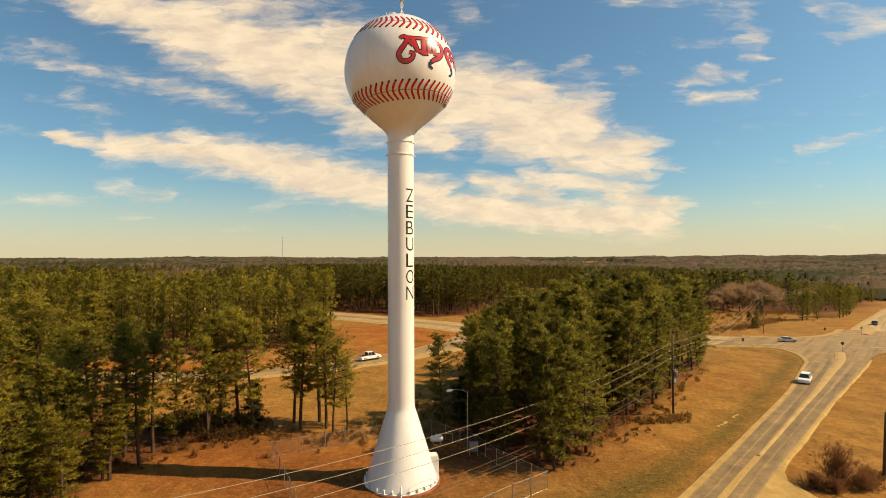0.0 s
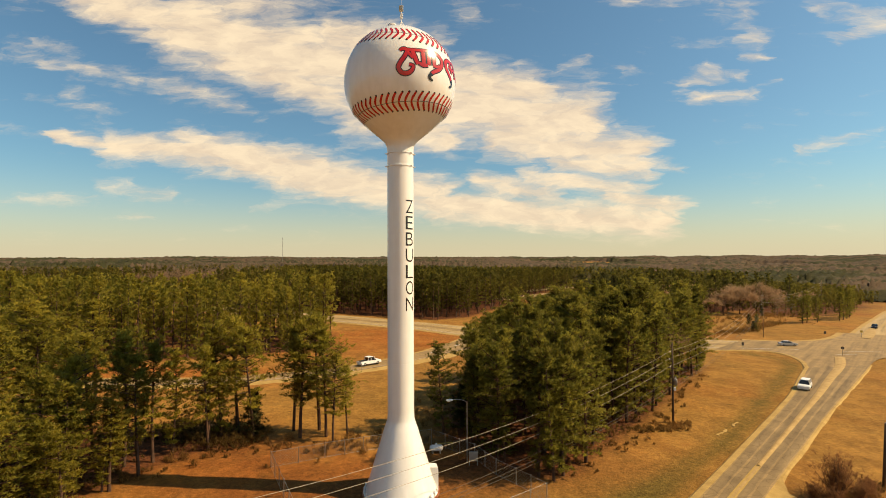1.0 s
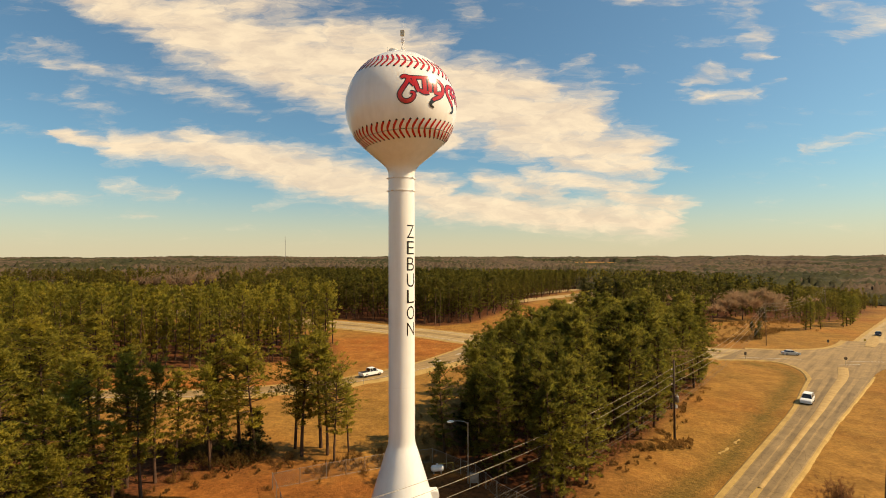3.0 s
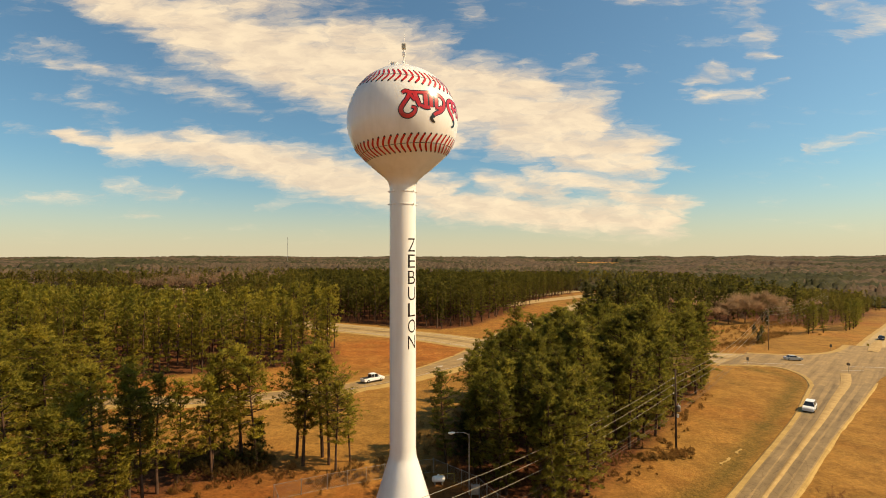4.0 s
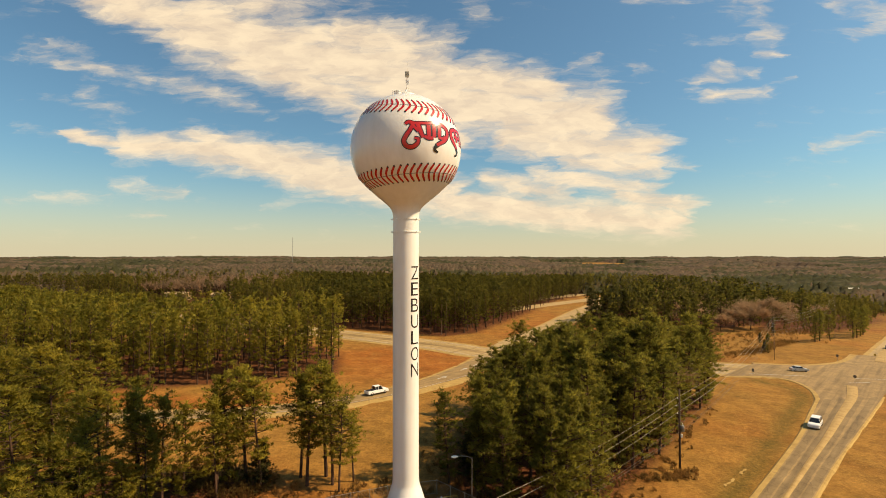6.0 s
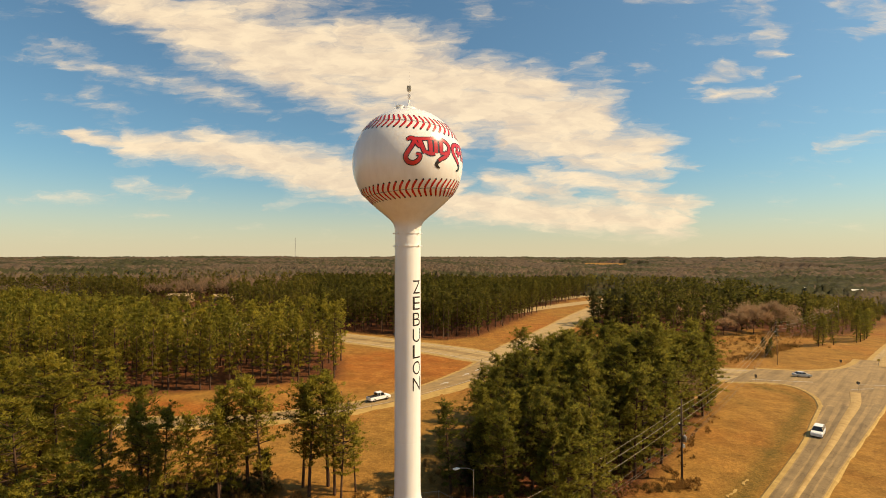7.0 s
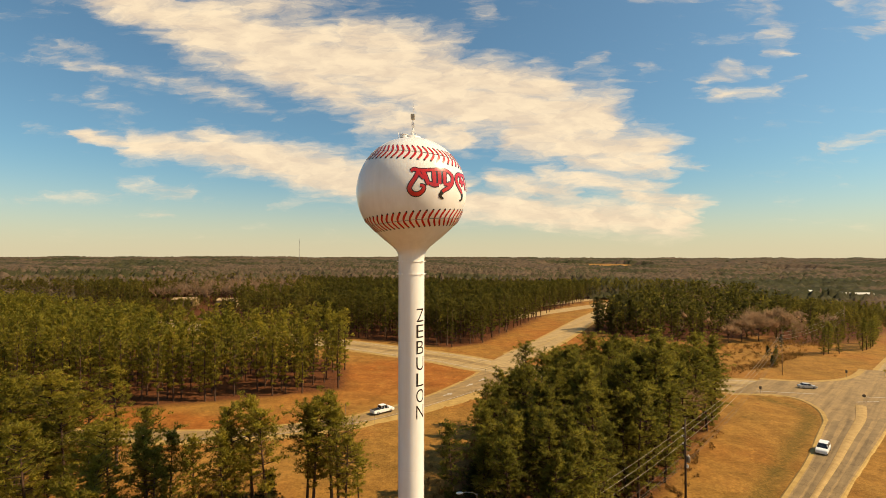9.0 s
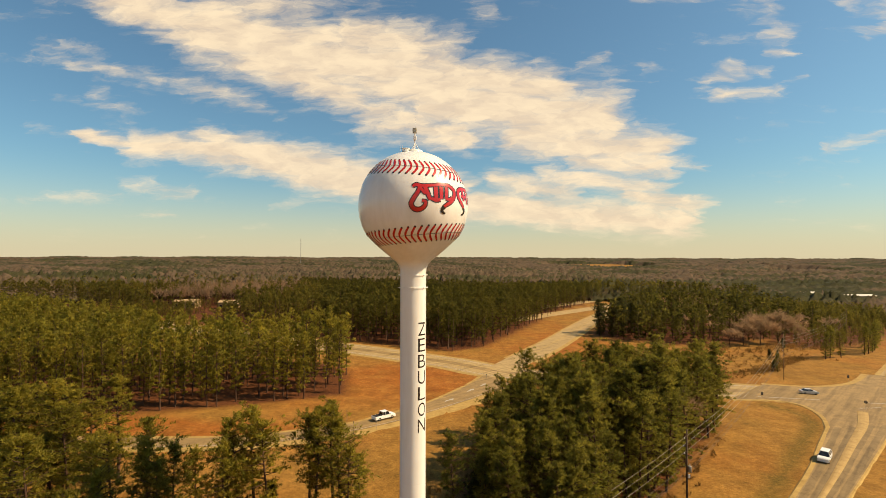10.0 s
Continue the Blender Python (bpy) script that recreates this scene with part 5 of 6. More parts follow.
    fill = scatter([(-120, 140), (-190, 160), (-250, 180), (-330, 262), (-300, 284), (-200, 222), (-130, 182)], 5.4, 50, [(HIGHWAY, 13), ([(-104, 150), (-122, 190)], 9)])
    stand_of("pine_wood", "young pines between the wood and the highway", fill, bushy, 61, "needles", (0.55, 0.85))
    young = scatter([(-215, 235), (-128, 205), (-122, 272), (-215, 278)], 5.2, 49, [([(-118, 186), (-136, 222), (-152, 258)], 7)])
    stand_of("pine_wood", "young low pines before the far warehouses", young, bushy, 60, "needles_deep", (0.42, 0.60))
    stand_of("bare_wood", "leafless grey-brown winter wood", sp[brown], leafless, 57, "twig", (1.05, 1.4))
    sp = scatter(EAST_WOOD, 6.2, 45, ROADS_CLEAR)
    r3 = np.random.default_rng(6)
    young = (sp[:, 0] > 215) & (sp[:, 0] > 0.60 * (sp[:, 1] + 55))
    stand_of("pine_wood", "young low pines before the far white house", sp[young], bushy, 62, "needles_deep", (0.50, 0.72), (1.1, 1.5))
    sp = sp[~young]
    brown = r3.random(len(sp)) < np.clip((sp[:, 0] - 105) / 140, 0.05, 0.6)
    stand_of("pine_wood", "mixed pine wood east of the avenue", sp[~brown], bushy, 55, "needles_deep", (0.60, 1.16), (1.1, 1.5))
    stand_of("bare_wood", "leafless brown trees among the pines", sp[brown], leafless, 58, "twig", (0.6, 0.95))
    sp = scatter(GAP_WOOD, 6.6, 48)
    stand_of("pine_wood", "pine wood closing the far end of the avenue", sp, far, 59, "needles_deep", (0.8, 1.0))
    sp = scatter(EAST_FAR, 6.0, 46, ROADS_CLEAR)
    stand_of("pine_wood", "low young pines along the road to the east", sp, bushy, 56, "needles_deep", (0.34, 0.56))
    # leafless trees and brush by the crossing
    bare = [tree_thing("bare_tree", "leafless grey-brown broadleaf tree with fine twigs", *bare_tree(300 + i, 12.5, 3, 24, 0.60, 0.95, 0.12), "twig", group="bare trees") for i in range(3)]
    dome = [tree_thing("bare_tree", "broad leafless brown tree with a rounded crown of twigs", *bare_tree(330 + i, 11.5, 4, 14, 0.60, 0.70, 0.085), "twig", group="bare trees") for i in range(2)]
    for x, y, s in ((136, 178, 0.85), (146, 182, 1.1), (157, 186, 1.15), (128, 174, 0.7), (167, 190, 0.8), (150, 194, 1.1)):
        put(dome, x, y, s * 1.30, 1.15)
    for x, y, s in ((45, 43, 1.1), (51.5, 51, 1.15), (41, 35.5, 0.95), (56, 58, 1.0), (48, 47.5, 1.2)):
        put(bare, x, y, s, 0.8)
    shrub = [tree_thing("bare_shrub", "leafless reddish-brown shrub with dense fine twigs", *twig_dome(320 + i, 3.4), "twig_red", "shrub", "shrubs") for i in range(2)]
    for x, y, s, w in ((47.8, 0.3, 1.15, 0.85), (44.6, -0.6, 0.5, 1.2), (51.2, 0.3, 0.55, 1.1), (46.0, -1.6, 0.45, 1.3), (49.6, -1.0, 0.5, 1.2)):
        put(shrub, x, y, s, w)
    cedar = [tree_thing("cedar_tree", "dark dense cone-shaped cedar", *pine(340 + i, 8.0, 0.03, 60, 5, 13, 0.42, 0.14, 0.30, cone=True, puff=0.35), "needles_dark", group="cedars") for i in range(2)]
    for x, y, s in ((-21.6, 14.6, 0.8), (7.6, 20, 0.8), (118, 127, 0.45), (128, 146, 0.5), (134, 150, 0.4), (150, 172, 0.6)):
        put(cedar, x, y, s, 1.35 if s < 1 else 1.1)
    # pines seen from their shaded side: that shade is put into the needle colour
    shady = [tree_thing("evergreen_tree", "tall dense pine beside the avenue, its shaded side put into dark needles", *pine(360 + i, 15.0, 0.05, 44, 5, 13, 0.60, 0.21, 0.30, puff=0.7), "needles_dark", group="dark evergreens") for i in range(2)]
    for x, y, q in ((76, 198, 1.0), (82, 195, 0.95), (88, 199, 1.05), (78, 206, 1.15), (86, 208, 1.2), (94, 204, 1.1), (100, 212, 1.1), (92, 214, 1.2), (171, 262, 1.1), (178, 258, 1.0), (184, 266, 1.15)):
        put(shady, x, y, q, 1.05)
    # dark young growth under the stands
    r4 = np.random.default_rng(71)
    under = []
    for poly, n in (([(-36, 14), (-24, 9.5), (-19.5, 13), (-20, 18), (-34, 22)], 150), ([(8, 13), (14, 7), (19, 7), (26, 14), (38, 27), (52, 46), (64, 63), (56, 64), (30, 40), (12, 26)], 190), ([(-60, -24), (-33, -16), (-33, 0), (-30, 8), (-60, 14)], 110)):
        q = scatter(poly, 1.0, 73)
        for x, y in q[r4.permutation(len(q))[:n]]:
            h = r4.uniform(0.8, 2.6)
            k = 7
            c = np.array([x, y, land1(x, y)]) + r4.normal(0, 0.32 * h, (k, 3)) * [1, 1, 0]
            c[:, 2] += r4.uniform(0.1, 0.85 * h, k)
            under.append(blades(r4, c, np.tile([0, 0, 0.6], (k, 1)), 16, 0.5, 0.07))
    tagged(tri_object("undergrowth", *join(under), "undergrowth"), "dark evergreen undergrowth beneath the pines", "undergrowth", kind="stuff")
    for x, y, s in ((152, 149, 0.72), (156, 152, 0.85), (161, 153, 0.7), (176, 160, 0.80), (180, 163, 0.9), (185, 167, 0.82), (190, 172, 0.86), (196, 179, 0.85), (117.5, 124.0, 0.42), (172, 172, 0.6)):
        put(skirt, x, y, s, 1.25)
    # brush: low dry scrub along fences and rims
    sc = []
    r2 = np.random.default_rng(61)
    lines = [([(-24, 10.5), (-15, 10.2), (-8, 12.5), (-2, 16)], 46, 2.2, 1.0), ([(18, 4.6), (24, 10.5), (33, 17)], 40, 1.3, 0.6), ([(34, 20.5), (38, 21.6), (42, 22.6)], 70, 0.9, 0.7), ([(38, 23), (48, 37), (62, 57)], 40, 1.0, 0.8), ([(-33, 1), (-27, 9.5)], 22, 2.0, 1.0),
             ([(92, 113), (112, 125), (128, 138), (142, 150)], 170, 1.6, 1.5), ([(100, 135), (120, 150), (150, 165)], 80, 8, 1.5), ([(106, 160), (140, 168), (165, 176)], 90, 4, 2.0), ([(6, 14), (4, 30), (9, 44)], 40, 2.0, 1.2), ([(45.5, -1.6), (53, 2)], 30, 0.9, 0.8), ([(-4, 15.5), (6, 12.5)], 22, 2.0, 1.1)]
    for line, n, wide, tall in lines:
        pts = spline([(x, y, 0) for x, y in line], 10)
        for _ in range(n):
            p = pts[r2.integers(len(pts))]
            x, y = p.x + r2.normal(0, wide), p.y + r2.normal(0, wide)
            h = tall * r2.uniform(0.4, 1.2)
            k = 6
            c = np.array([x, y, land1(x, y)]) + r2.normal(0, 0.35 * h, (k, 3)) * [1, 1, 0] + [0, 0, 0.1]
            c[:, 2] += r2.uniform(0, 0.5 * h, k)
            sc.append(blades(r2, c, np.tile([0, 0, 1.0], (k, 1)), 12, 0.75 * h, 0.055))
    tagged(tri_object("scrub", *join(sc), "scrub"), "dry brown brush along the fence and wood rims", "scrub", kind="stuff")


make_trees()


# ---- fence, lamp, poles ----
def make_fence():
    fence = tagged(new("chain_link_fence"), "grey galvanised chain-link fence round the tower yard", "fence")
    corners = [(-16, 5.3), (-10.3, 8.5), (-3.5, 11.8), (3, 14.0), (8.6, 8.8), (10.8, 4.2), (12.8, 1.8), (15.5, -1.8), (11.4, -5.0), (9.2, -6.9), (4.5, -11), (-7, -14), (-9.6, -6.7), (-16, 5.3)]
    H = 1.9
    post = bmesh.new()
    bm_tube(post, (0, 0, -0.3), (0, 0, H + 0.06), 0.045, seg=8)
    bmesh.ops.create_uvsphere(post, u_segments=8, v_segments=4, radius=0.06, matrix=Matrix.Translation((0, 0, H + 0.07)))
    pm = bpy.data.meshes.new("post")
    post.to_mesh(pm)
    post.free()
    pm.materials.append(M["galvanised"])
    for (x0, y0), (x1, y1) in zip(corners, corners[1:]):
        a, b = Vector((x0, y0, land1(x0, y0))), Vector((x1, y1, land1(x1, y1)))
        n = max(1, round((b - a).length / 3.0))
        for i in range(n):
            p = a.lerp(b, i / n)
            ob = new("post", pm)
            ob.parent = fence
            ob.location = p
        rail = bmesh.new()
        bm_tube(rail, a + Vector((0, 0, H)), b + Vector((0, 0, H)), 0.024, seg=6)
        bm_tube(rail, a + Vector((0, 0, 0.12)), b + Vector((0, 0, 0.12)), 0.012, seg=4)
        part("rail", rail, "galvanised", fence)
        wires = bmesh.new()
        L = (b - a).length
        u = (b - a).normalized()
        side = Vector((-u.y, u.x, 0)) * 0.006
        k = -H
        while k < L:
            for s in (1, -1):
                s0, s1 = max(k, 0.0), min(k + H - 0.1, L)
                if s1 - s0 < 0.2:
                    continue
                z0, z1 = (s0 - k) + 0.1, (s1 - k) + 0.1
                if s < 0:
                    z0, z1 = H + 0.1 - z0, H + 0.1 - z1
                p, q = a + u * s0 + Vector((0, 0, z0)), a + u * s1 + Vector((0, 0, z1))
                t = Vector((0, 0, 0.011))
                wires.faces.new([wires.verts.new(p + t + side), wires.verts.new(p - t + side), wires.verts.new(q - t - side), wires.verts.new(q + t - side)])
            k += 0.34
        part("wire_mesh", wires, "galvanised", fence, "woven wire mesh")


make_fence()


def make_street_lamp(x, y):
    lamp = tagged(new("street_lamp"), "grey steel street lamp with a curved arm beside the yard", "street lamp")
    lamp.location = (x, y, land1(x, y))
    bm = bmesh.new()
    bm_tube(bm, (0, 0, -0.2), (0, 0, 7.6), 0.09, 0.06, 10)
    part("pole", bm, "galvanised", lamp)
    arm = bmesh.new()
    pts = spline([(0, 0, 7.4), (-0.5, -0.1, 7.72), (-1.3, -0.26, 7.86), (-1.9, -0.38, 7.86)], 4)
    for p, q in zip(pts, pts[1:]):
        bm_tube(arm, p, q, 0.04, seg=8)
    part("arm", arm, "galvanised", lamp)
    head = bmesh.new()
    bmesh.ops.create_uvsphere(head, u_segments=16, v_segments=10, radius=1, matrix=Matrix.Translation((-2.2, -0.44, 7.84)) @ Matrix.Rotation(radians(11), 4, "Z") @ Matrix.Diagonal((0.46, 0.19, 0.14, 1)))
    part("lamp_head", head, "white_metal", lamp, "pale cobra-head lamp housing", True)
    lens = bmesh.new()
    bmesh.ops.create_uvsphere(lens, u_segments=12, v_segments=6, radius=1, matrix=Matrix.Translation((-2.28, -0.46, 7.76)) @ Matrix.Diagonal((0.28, 0.15, 0.11, 1)))
    part("lens", lens, "lamp_clear", lamp, "", True)


make_street_lamp(7.6, 7.9)


def make_cabinet(x, y):
    cab = tagged(new("control_cabinet"), "grey metal control cabinet on two posts by the street lamp", "cabinet")
    cab.location = (x, y, land1(x, y))
    for s in (-0.5, 0.5):
        bm = bmesh.new()
        bm_box(bm, s, 0, 0.8, 0.10, 0.10, 2.0, 0.01)
        part("post", bm, "galvanised", cab)
    bm = bmesh.new()
    bm_box(bm, 0, -0.14, 1.15, 0.95, 0.32, 1.15, 0.03)
    body = part("body", bm, "grey_metal", cab)
    bm = bmesh.new()
    bm_box(bm, 0, -0.315, 1.15, 0.84, 0.03, 1.02, 0.01)
    door = part("door", bm, "grey_metal", body)
    bm = bmesh.new()
    bm_box(bm, 0.33, -0.35, 1.15, 0.03, 0.05, 0.16, 0.008)
    part("handle", bm, "galvanised", body)


make_cabinet(8.3, 7.0)


def make_gas_tank(x, y):
    tank = tagged(new("propane_tank"), "white horizontal propane tank on concrete blocks behind the tower", "gas tank")
    tank.location = (x, y, land1(x, y))
    tank.rotation_euler = (0, 0, radians(8))
    tank.scale = (0.7, 0.7, 0.7)
    bm = bmesh.new()
    prof = [(0.02, -1.25), (0.22, -1.22), (0.42, -1.12), (0.54, -0.95), (0.58, -0.75), (0.58, 0.75), (0.54, 0.95), (0.42, 1.12), (0.22, 1.22), (0.02, 1.25)]
    bm_lathe(bm, prof, 28)
    bm.transform(Matrix.Translation((0, 0, 0.98)) @ Matrix.Rotation(radians(90), 4, "Y"))
    part("vessel", bm, "white_metal", tank, "", True)
    for s in (-0.7, 0.7):
        bm = bmesh.new()
        bm_box(bm, s, 0, 0.2, 0.25, 0.9, 0.5, 0.02)
        part("block", bm, "concrete", tank, "concrete support block")
    bm = bmesh.new()
    bm_lathe(bm, [(0.20, 0), (0.20, 0.20), (0.15, 0.28), (0.01, 0.30)], 14)
    bm.transform(Matrix.Translation((0, 0, 1.53)))
    part("dome", bm, "white_metal", tank, "", True)
    bm = bmesh.new()
    pts = [(0.2, 0, 1.6), (0.5, 0, 1.75), (1.6, 0.1, 1.75), (3.0, 0.2, 1.75), (3.0, 0.2, 0.0)]
    for p, q in zip(pts, pts[1:]):
        bm_tube(bm, p, q, 0.05, seg=8)
    part("gas_pipe", bm, "yellow_metal", tank, "yellow gas pipe")


make_gas_tank(3.7, 10.6)


def make_marker_post(x, y, h):
    p = tagged(new("marker_post"), "white round steel pipe standing in front of the tower", "post")
    p.location = (x, y, land1(x, y))
    bm = bmesh.new()
    bm_tube(bm, (0, 0, -0.3), (0, 0, h), 0.09, seg=12)
    part("pipe", bm, "white_metal", p, "", True)
    bm = bmesh.new()
    bm_lathe(bm, [(0.11, h - 0.02), (0.11, h + 0.04), (0.01, h + 0.08)], 12)
    part("cap", bm, "white_metal", p)


make_marker_post(0.5, -6.6, 2.2)

WIRE_HEIGHTS = [(10.4, 0.0), (9.3, -0.35), (8.05, 0.0), (6.0, 0.0), (4.75, 0.12), (4.35, 0.12)]
POLES = [(-23.3, -31.8), (40.8, 24.0), (112.0, 112.0), (196.0, 196.0)]


def make_pole(x, y, top, transformer):
    pole = tagged(new("utility_pole"), "dark weathered wooden utility pole carrying cables", "utility pole", "utility poles")
    z = land1(x, y)
    pole.location = (x, y, z)
    h = top - z
    bm = bmesh.new()
    far_off = y > 60
    bm_tube(bm, (0, 0, -1.0), (0, 0, h), 0.12 if far_off else 0.18, 0.08 if far_off else 0.12, 12)
    part("pole", bm, "pole_pale" if far_off else "pole_wood", pole, "", True)
    for wh, off in WIRE_HEIGHTS[:3]:
        bm = bmesh.new()
        bm_tube(bm, (0, 0, wh - z - 0.12), (off * 0.7 - 0.25, off * 0.7 + 0.25, wh - z - 0.1), 0.04, seg=6)
        br = part("bracket", bm, "grey_metal", pole)
        bm = bmesh.new()
        bm_lathe(bm, [(0.05, -0.16), (0.09, -0.12), (0.05, -0.08), (0.09, -0.04), (0.05, 0.0), (0.03, 0.06)], 10)
        bm.transform(Matrix.Translation((off * 0.7 - 0.25, off * 0.7 + 0.25, wh - z)))
        part("insulator", bm, "white_metal", br)
    if transformer:
        bm = bmesh.new()
        bm_lathe(bm, [(0.01, 0), (0.27, 0.02), (0.28, 0.9), (0.24, 0.98), (0.01, 1.0)], 16)
        bm.transform(Matrix.Translation((0.36, -0.18, 6.0)))
        tr = part("transformer", bm, "grey_metal", pole, "grey drum transformer", True)
        bm = bmesh.new()
        bm_tube(bm, (0.36, -0.18, 7.0), (0.36, -0.18, 7.3), 0.05, 0.03, 8)
        part("bushing", bm, "white_metal", tr)
        bm = bmesh.new()
        bm_box(bm, 0.22, -0.2, 5.4, 0.3, 0.24, 0.5, 0.03)
        part("meter_box", bm, "white_metal", pole)
        bm = bmesh.new()
        bm_box(bm, 0, 0, 8.6, 1.5, 0.12, 0.12, 0.01, Matrix.Rotation(radians(-45), 4, "Z"))
        part("crossarm", bm, "pole_wood", pole)
    return pole


for i, (x, y) in enumerate(POLES):
    make_pole(x, y, (11.8, 11.8, 13.4, 13.0)[i], i == 1)


def make_old_post(x, y, h):
    """A bare wooden pole stump at the roadside."""
    p = tagged(new("wooden_post"), "dark leaning wooden pole beside the bare shrubs", "post")
    p.matrix_world = pose(x, y, land1(x, y), 0, 3, 0)
    bm = bmesh.new()
    bm_tube(bm, (0, 0, -0.6), (0, 0, h), 0.17, 0.13, 10)
    part("pole", bm, "pole_wood", p, "", True)
    bm = bmesh.new()
    bm_tube(bm, (0, 0, h - 0.01), (0, 0, h + 0.05), 0.14, 0.10, 10)
    part("cap", bm, "grey_metal", p)


make_old_post(54.3, 1.9, 7.5)


def make_channel():
    """A washed-out sandy channel."""
    c = tagged(new("drainage_channel"), "narrow pale sandy drainage channel washed out beside the ditch", "channel")
    for line in ([(44.9, 18.8), (46.2, 19.9), (47.6, 21.2)], [(49.6, 23.0), (51.4, 24.8)]):
        ribbon("channel_bed", line, 0.17, 0.15, 0.03, "gravel", c, 2, 0.10, 5, 12)


make_channel()


def make_wires():
    for j, (wh, off) in enumerate(WIRE_HEIGHTS):
        path, hs = [], []
        for i, ((x0, y0), (x1, y1)) in enumerate(zip(POLES, POLES[1:])):
            z0, z1 = wh + (0, 0, 1.8, 1.5)[i], wh + (0, 0, 1.8, 1.5)[i + 1]
            sag = (3.0, 2.4, 2.2)[i] * (1.0 if j < 4 else 0.8)
            n = 26
            for k in range(n + (i == 2)):
                s = k / n
                path.append((x0 + (x1 - x0) * s + off * 0.7 - 0.25, y0 + (y1 - y0) * s + off * 0.7 + 0.25, z0 + (z1 - z0) * s - 4 * sag * s * (1 - s)))
        v, t = tube_mesh(path, [0.023 if j < 3 else 0.019] * len(path), 5)
        tagged(tri_object("power_line", v, t, "wire" if j < 3 else "wire_dark"), "thin pale overhead cable strung between the poles" if j < 3 else "thin dark overhead cable strung between the poles", "cable", "overhead cables")


make_wires()


# ---- vehicles ----
def make_car(name, label, kind, paint, x, y, heading, lift=0.2):
    """kind: 'sedan', 'suv' or 'pickup'. Points along its own +x."""
    car = tagged(new(name), label, "car" if kind != "pickup" else "truck", "vehicles")
    car.matrix_world = pose(x, y, land1(x, y) + lift, 0, 0, heading)
    L, W = {"sedan": (4.75, 1.82), "suv": (4.8, 1.92), "pickup": (5.7, 1.98)}[kind]
    if kind == "sedan":
        body = [(-2.35, 0.45), (-2.37, 0.80), (-2.25, 0.98), (-1.55, 1.02), (0.95, 0.98), (1.95, 0.86), (2.32, 0.70), (2.38, 0.45), (2.3, 0.26), (-2.25, 0.26)]
        cabin = [(-1.75, 1.0), (-1.05, 1.40), (-0.2, 1.47), (0.35, 1.42), (1.15, 0.97)]
    elif kind == "suv":
        body = [(-2.38, 0.5), (-2.40, 1.0), (-2.32, 1.10), (1.0, 1.08), (2.1, 1.0), (2.36, 0.82), (2.40, 0.5), (2.32, 0.32), (-2.3, 0.32)]
        cabin = [(-2.32, 1.08), (-2.05, 1.66), (-1.2, 1.76), (0.2, 1.74), (1.15, 1.07)]
    else:
        body = [(-2.85, 0.55), (-2.86, 1.08), (-0.85, 1.10), (1.25, 1.10), (2.5, 1.04), (2.78, 0.86), (2.85, 0.5), (2.75, 0.36), (-2.8, 0.36)]
        cabin = [(-0.75, 1.08), (-0.68, 1.76), (-0.35, 1.84), (0.65, 1.82), (1.40, 1.09)]

    def extrude(profile, w0, w1, mat, nm, parent, bev):
        bm = bmesh.new()
        zs = [p[1] for p in profile]
        lo, hi = min(zs), max(zs)
        sides = []
        for s in (-1, 1):
            sides.append([bm.verts.new((px_, s * (w0 + (w1 - w0) * (pz - lo) / (hi - lo)) / 2, pz)) for px_, pz in profile])
        bm.faces.new(sides[0])
        bm.faces.new(sides[1][::-1])
        k = len(profile)
        for i in range(k):
            j = (i + 1) % k
            bm.faces.new((sides[0][j], sides[0][i], sides[1][i], sides[1][j]))
        bmesh.ops.recalc_face_normals(bm, faces=bm.faces[:])
        bmesh.ops.bevel(bm, geom=bm.edges[:], offset=bev, segments=2, affect="EDGES")
        return part(nm, bm, mat, parent)
    bod = extrude(body, W, W * 0.96, paint, "body", car, 0.06)
    extrude(cabin, W * 0.93, W * 0.72, "glass_dark", "windows", car, 0.04)
    zt = max(p[1] for p in cabin)
    bm = bmesh.new()
    flat = [p[0] for p in cabin[1:4]]
    bm_box(bm, (min(flat) + max(flat)) / 2, 0, zt - 0.005, max(flat) - min(flat) + 0.1, W * 0.74, 0.07, 0.03)
    part("roof", bm, paint, car)
    for px_ in ((cabin[0][0] + cabin[1][0]) / 2, (cabin[1][0] + cabin[3][0]) / 2, (cabin[3][0] + cabin[4][0]) / 2):
        for s in (-1, 1):
            bm = bmesh.new()
            bm_tube(bm, (px_ - 0.02, s * W * 0.462, cabin[0][1]), (px_ * 0.97, s * W * 0.365, zt), 0.045, seg=6)
            part("pillar", bm, paint, car)
    if kind == "pickup":
        bm = bmesh.new()
        bm_box(bm, -1.80, 0, 1.105, 1.85, W * 0.80, 0.03)
        part("cargo_bed", bm, "rubber", car, "open grey cargo bed")
    r = 0.33 if kind == "sedan" else 0.38
    for wx in (-L * 0.30, L * 0.31):
        for s in (-1, 1):
            bm = bmesh.new()
            bm_lathe(bm, [(r * 0.62, -0.11), (r * 0.95, -0.11), (r, -0.07), (r, 0.07), (r * 0.95, 0.11), (r * 0.62, 0.11)], 20)
            bm.transform(Matrix.Translation((wx, s * (W / 2 - 0.10), r)) @ Matrix.Rotation(radians(90), 4, "X"))
            ty = part("tyre", bm, "rubber", car, "", True)
            bm = bmesh.new()
            bm_lathe(bm, [(0.02, 0.06), (r * 0.3, 0.08), (r * 0.62, 0.05), (r * 0.62, -0.05), (0.02, -0.06)], 14)
            bm.transform(Matrix.Translation((wx, s * (W / 2 - 0.10), r)) @ Matrix.Rotation(radians(90), 4, "X"))
            part("rim", bm, "galvanised", ty, "", True)
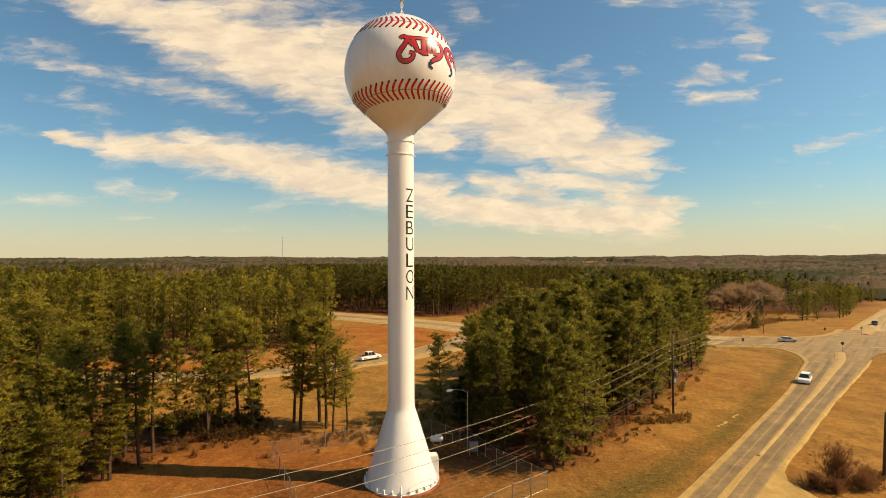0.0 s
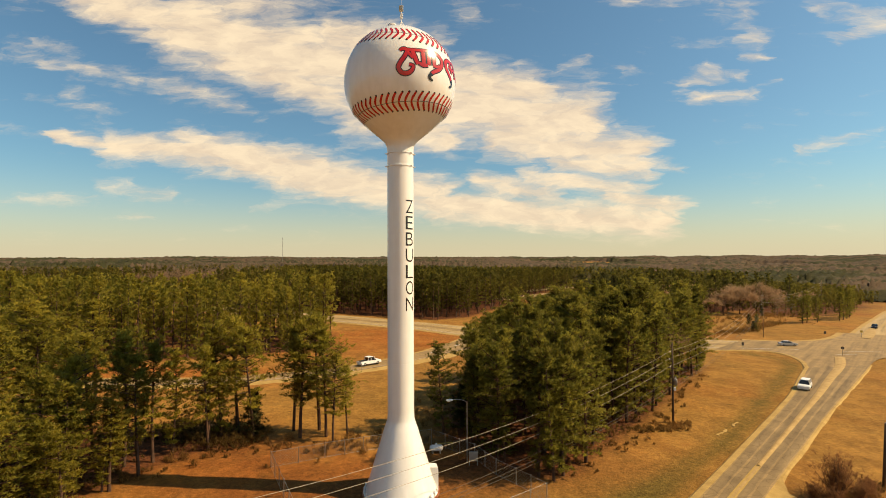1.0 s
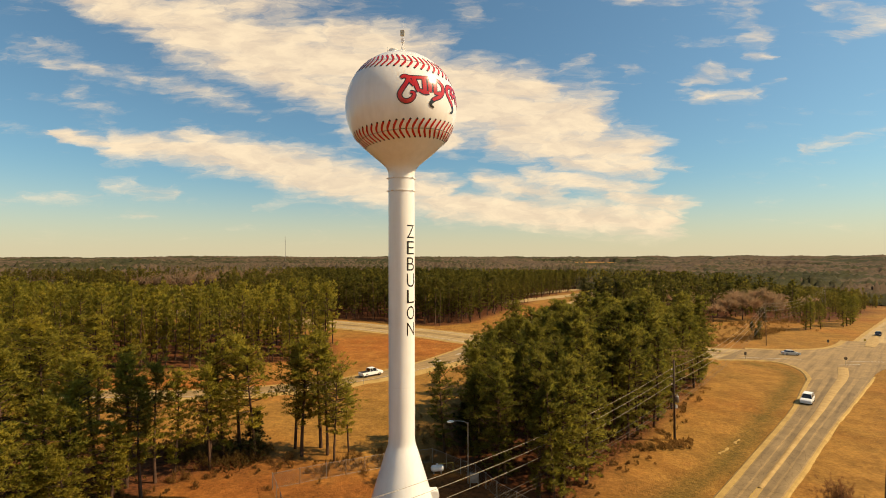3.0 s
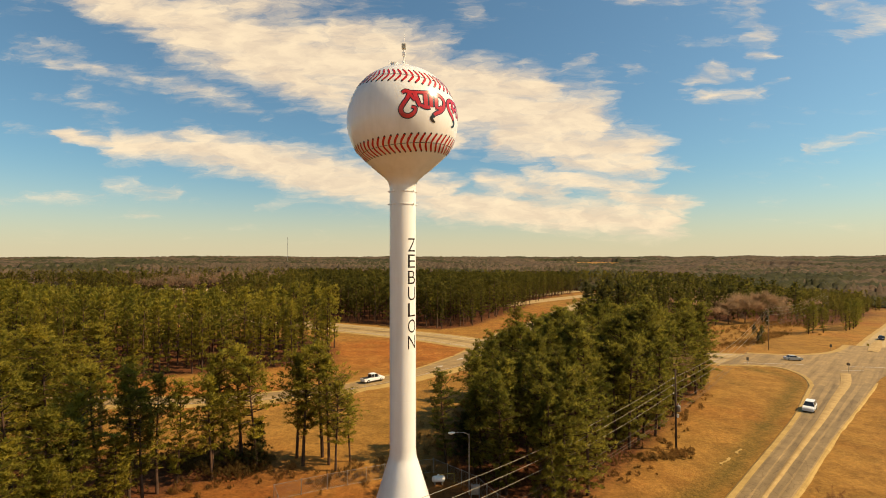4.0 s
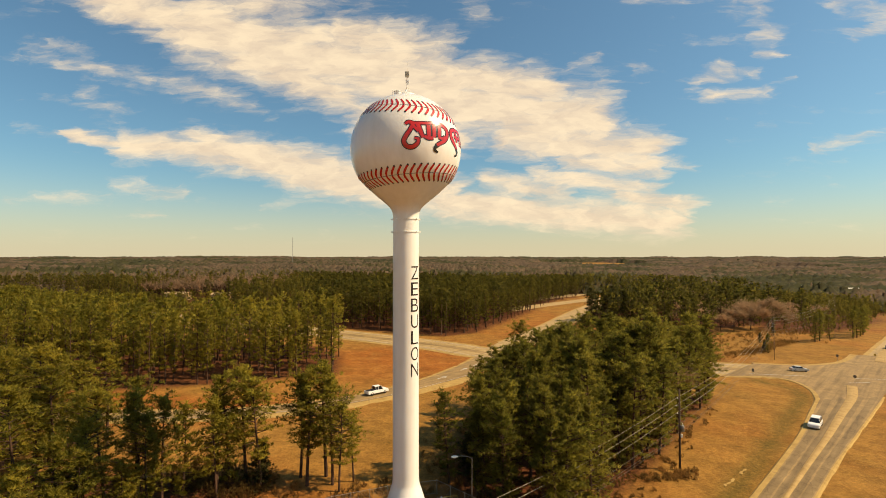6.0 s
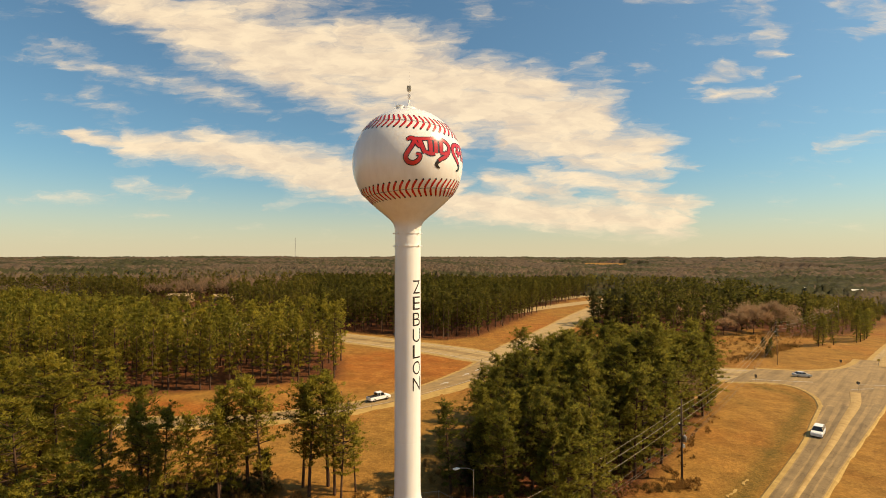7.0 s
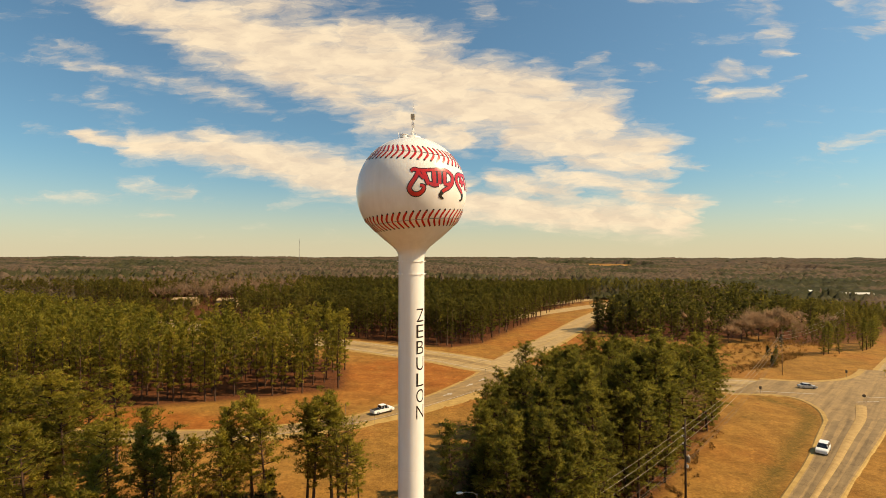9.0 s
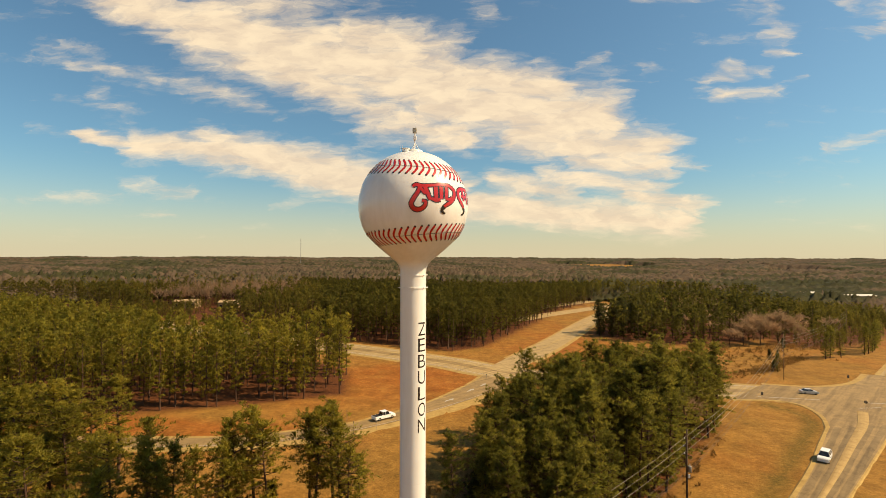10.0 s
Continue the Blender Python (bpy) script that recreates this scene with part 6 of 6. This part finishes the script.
    for s in (-1, 1):
        bm = bmesh.new()
        bm_box(bm, L / 2 - 0.07, s * W * 0.36, 0.72, 0.12, 0.36, 0.15, 0.03)
        part("headlight", bm, "lamp_clear", car)
        bm = bmesh.new()
        bm_box(bm, -L / 2 + 0.05, s * W * 0.40, 0.82, 0.10, 0.28, 0.18, 0.03)
        part("tail_light", bm, "lamp_red", car)
        bm = bmesh.new()
        bm_box(bm, L * 0.17, s * (W / 2 + 0.06), 1.06, 0.12, 0.2, 0.13, 0.03)
        part("wing_mirror", bm, paint, car)
    bm = bmesh.new()
    bm_box(bm, L / 2 - 0.02, 0, 0.42, 0.08, W * 0.86, 0.2, 0.03)
    part("front_bumper", bm, "grey_metal" if kind == "pickup" else paint, car)
    return car


make_car("sedan_car", "silver sedan waiting on the highway by the crossing", "sedan", "car_silver", 108.3, 95.0, -8)
make_car("sport_utility_car", "white sport utility car driving down the road", "suv", "car_white", 77.2, 45.4, 227)
make_car("pickup_truck", "white pickup truck on the curved link road", "pickup", "car_white", -12.6, 62.0, 42)
make_car("sedan_car", "dark sedan waiting beyond the crossing", "sedan", "car_dark", 169.5, 135.2, 225)


# ---- road signs ----
def make_sign(x, y, h, shape, label, facing=225.0):
    s = tagged(new("road_sign"), label, "road sign", "road signs")
    s.matrix_world = pose(x, y, land1(x, y), 0, 0, facing)
    bm = bmesh.new()
    bm_box(bm, 0, 0, h / 2 - 0.15, 0.06, 0.06, h + 0.3, 0.008)
    part("post", bm, "galvanised", s)
    bm = bmesh.new()
    if shape == "round":
        bmesh.ops.create_cone(bm, cap_ends=True, segments=8, radius1=0.42, radius2=0.42, depth=0.03, matrix=Matrix.Translation((0.05, 0, h - 0.35)) @ Matrix.Rotation(radians(90), 4, "Y") @ Matrix.Rotation(radians(22.5), 4, "Z"))
        part("sign_plate", bm, "sign_back", s)
    elif shape == "tall":
        bm_box(bm, 0.05, 0, h - 0.45, 0.03, 0.60, 0.90, 0.01)
        part("sign_plate", bm, "sign_back", s)
    elif shape == "yellow":
        bm_box(bm, 0.05, 0, h - 0.45, 0.03, 0.65, 0.65, 0.01)
        part("sign_plate", bm, "yellow_metal", s)
    else:
        bm_box(bm, 0.05, 0, h - 0.2, 0.03, 0.25, 0.35, 0.01)
        part("sign_plate", bm, "sign_back", s)
    return s


make_sign(90.6, 88.0, 2.3, "tall", "grey-backed sign on a steel post by the highway corner")
make_sign(112.4, 79.6, 2.7, "round", "dark-backed stop sign at the tip of the median", 45)
make_sign(131.5, 110.5, 2.4, "tall", "dark-backed sign on a steel post beyond the highway")
make_sign(144.4, 111.4, 2.7, "yellow", "yellow sign on the small median beyond the highway")
make_sign(-17.4, 51.2, 3.0, "post", "thin steel marker post beside the link road")
make_sign(-13.2, 55.0, 1.9, "post", "short steel marker post beside the link road")
make_sign(-21.0, 60.5, 2.4, "post", "thin steel marker post across the link road")
make_sign(110.5, 52.0, 2.2, "tall", "small dull sign on the verge of the south road", 45)
make_sign(14.0, 104.0, 1.6, "post", "short marker post at the link road junction")


# ---- far buildings ----
def make_shed(name, label, x, y, turn, L, W, H, wall, roof, doors):
    b = tagged(new(name), label, "building", "far buildings")
    b.matrix_world = pose(x, y, land1(x, y), 0, 0, turn)
    bm = bmesh.new()
    bm_box(bm, 0, 0, H / 2 - 0.3, L, W, H + 0.6)
    part("wall", bm, wall, b)
    bm = bmesh.new()
    rise = W * 0.12
    sect = [(-W / 2 - 0.5, H - 0.1), (0, H + rise), (W / 2 + 0.5, H - 0.1), (W / 2 + 0.5, H + 0.12), (0, H + rise + 0.25), (-W / 2 - 0.5, H + 0.12)]
    ends = [[bm.verts.new((s * (L / 2 + 0.4), py, pz)) for py, pz in sect] for s in (-1, 1)]
    bm.faces.new(ends[0])
    bm.faces.new(ends[1][::-1])
    for i in range(6):
        j = (i + 1) % 6
        bm.faces.new((ends[0][j], ends[0][i], ends[1][i], ends[1][j]))
    bmesh.ops.recalc_face_normals(bm, faces=bm.faces[:])
    part("roof", bm, roof, b)
    for k in range(doors):
        bm = bmesh.new()
        bm_box(bm, -L / 2 + L * (k + 0.5) / doors, -W / 2 - 0.03, min(1.6, H * 0.4), L / doors * 0.45, 0.1, min(2.6, H * 0.6), 0.03)
        part("window" if k % 2 else "door", bm, "window_dark", b)


make_shed("warehouse", "long tan metal warehouse among the pines", -190, 296, 6, 15, 10, 4.6, "tan_wall", "tan_wall", 4)
make_shed("warehouse", "tan metal shed among the pines", -157, 292, 4, 13, 10, 4.6, "tan_wall", "tan_wall", 3)
make_shed("warehouse", "long low pale-roofed building far to the east", 482, 556, 8, 40, 12, 6.0, "tan_wall", "pale_roof", 8)
make_shed("house", "white house far off among young pines", 430, 560, 12, 12, 9, 8.0, "white_metal", "pale_roof", 3)


def make_mast(x, y, h):
    m = tagged(new("radio_mast"), "thin lattice radio mast on the horizon", "mast")
    m.location = (x, y, land1(x, y))
    for a in (0, 120, 240):
        bm = bmesh.new()
        c, s = 0.7 * math.cos(radians(a)), 0.7 * math.sin(radians(a))
        bm_tube(bm, (c, s, 0), (c, s, h), 0.16, seg=5)
        part("leg", bm, "grey_metal", m)
    bm = bmesh.new()
    for k in range(int(h / 3)):
        for a in (0, 120, 240):
            p = (0.7 * math.cos(radians(a)), 0.7 * math.sin(radians(a)), k * 3)
            q = (0.7 * math.cos(radians(a + 120)), 0.7 * math.sin(radians(a + 120)), k * 3 + 3)
            bm_tube(bm, p, q, 0.07, seg=4, caps=False)
    part("bracing", bm, "grey_metal", m)


make_mast(-495, 1500, 92)
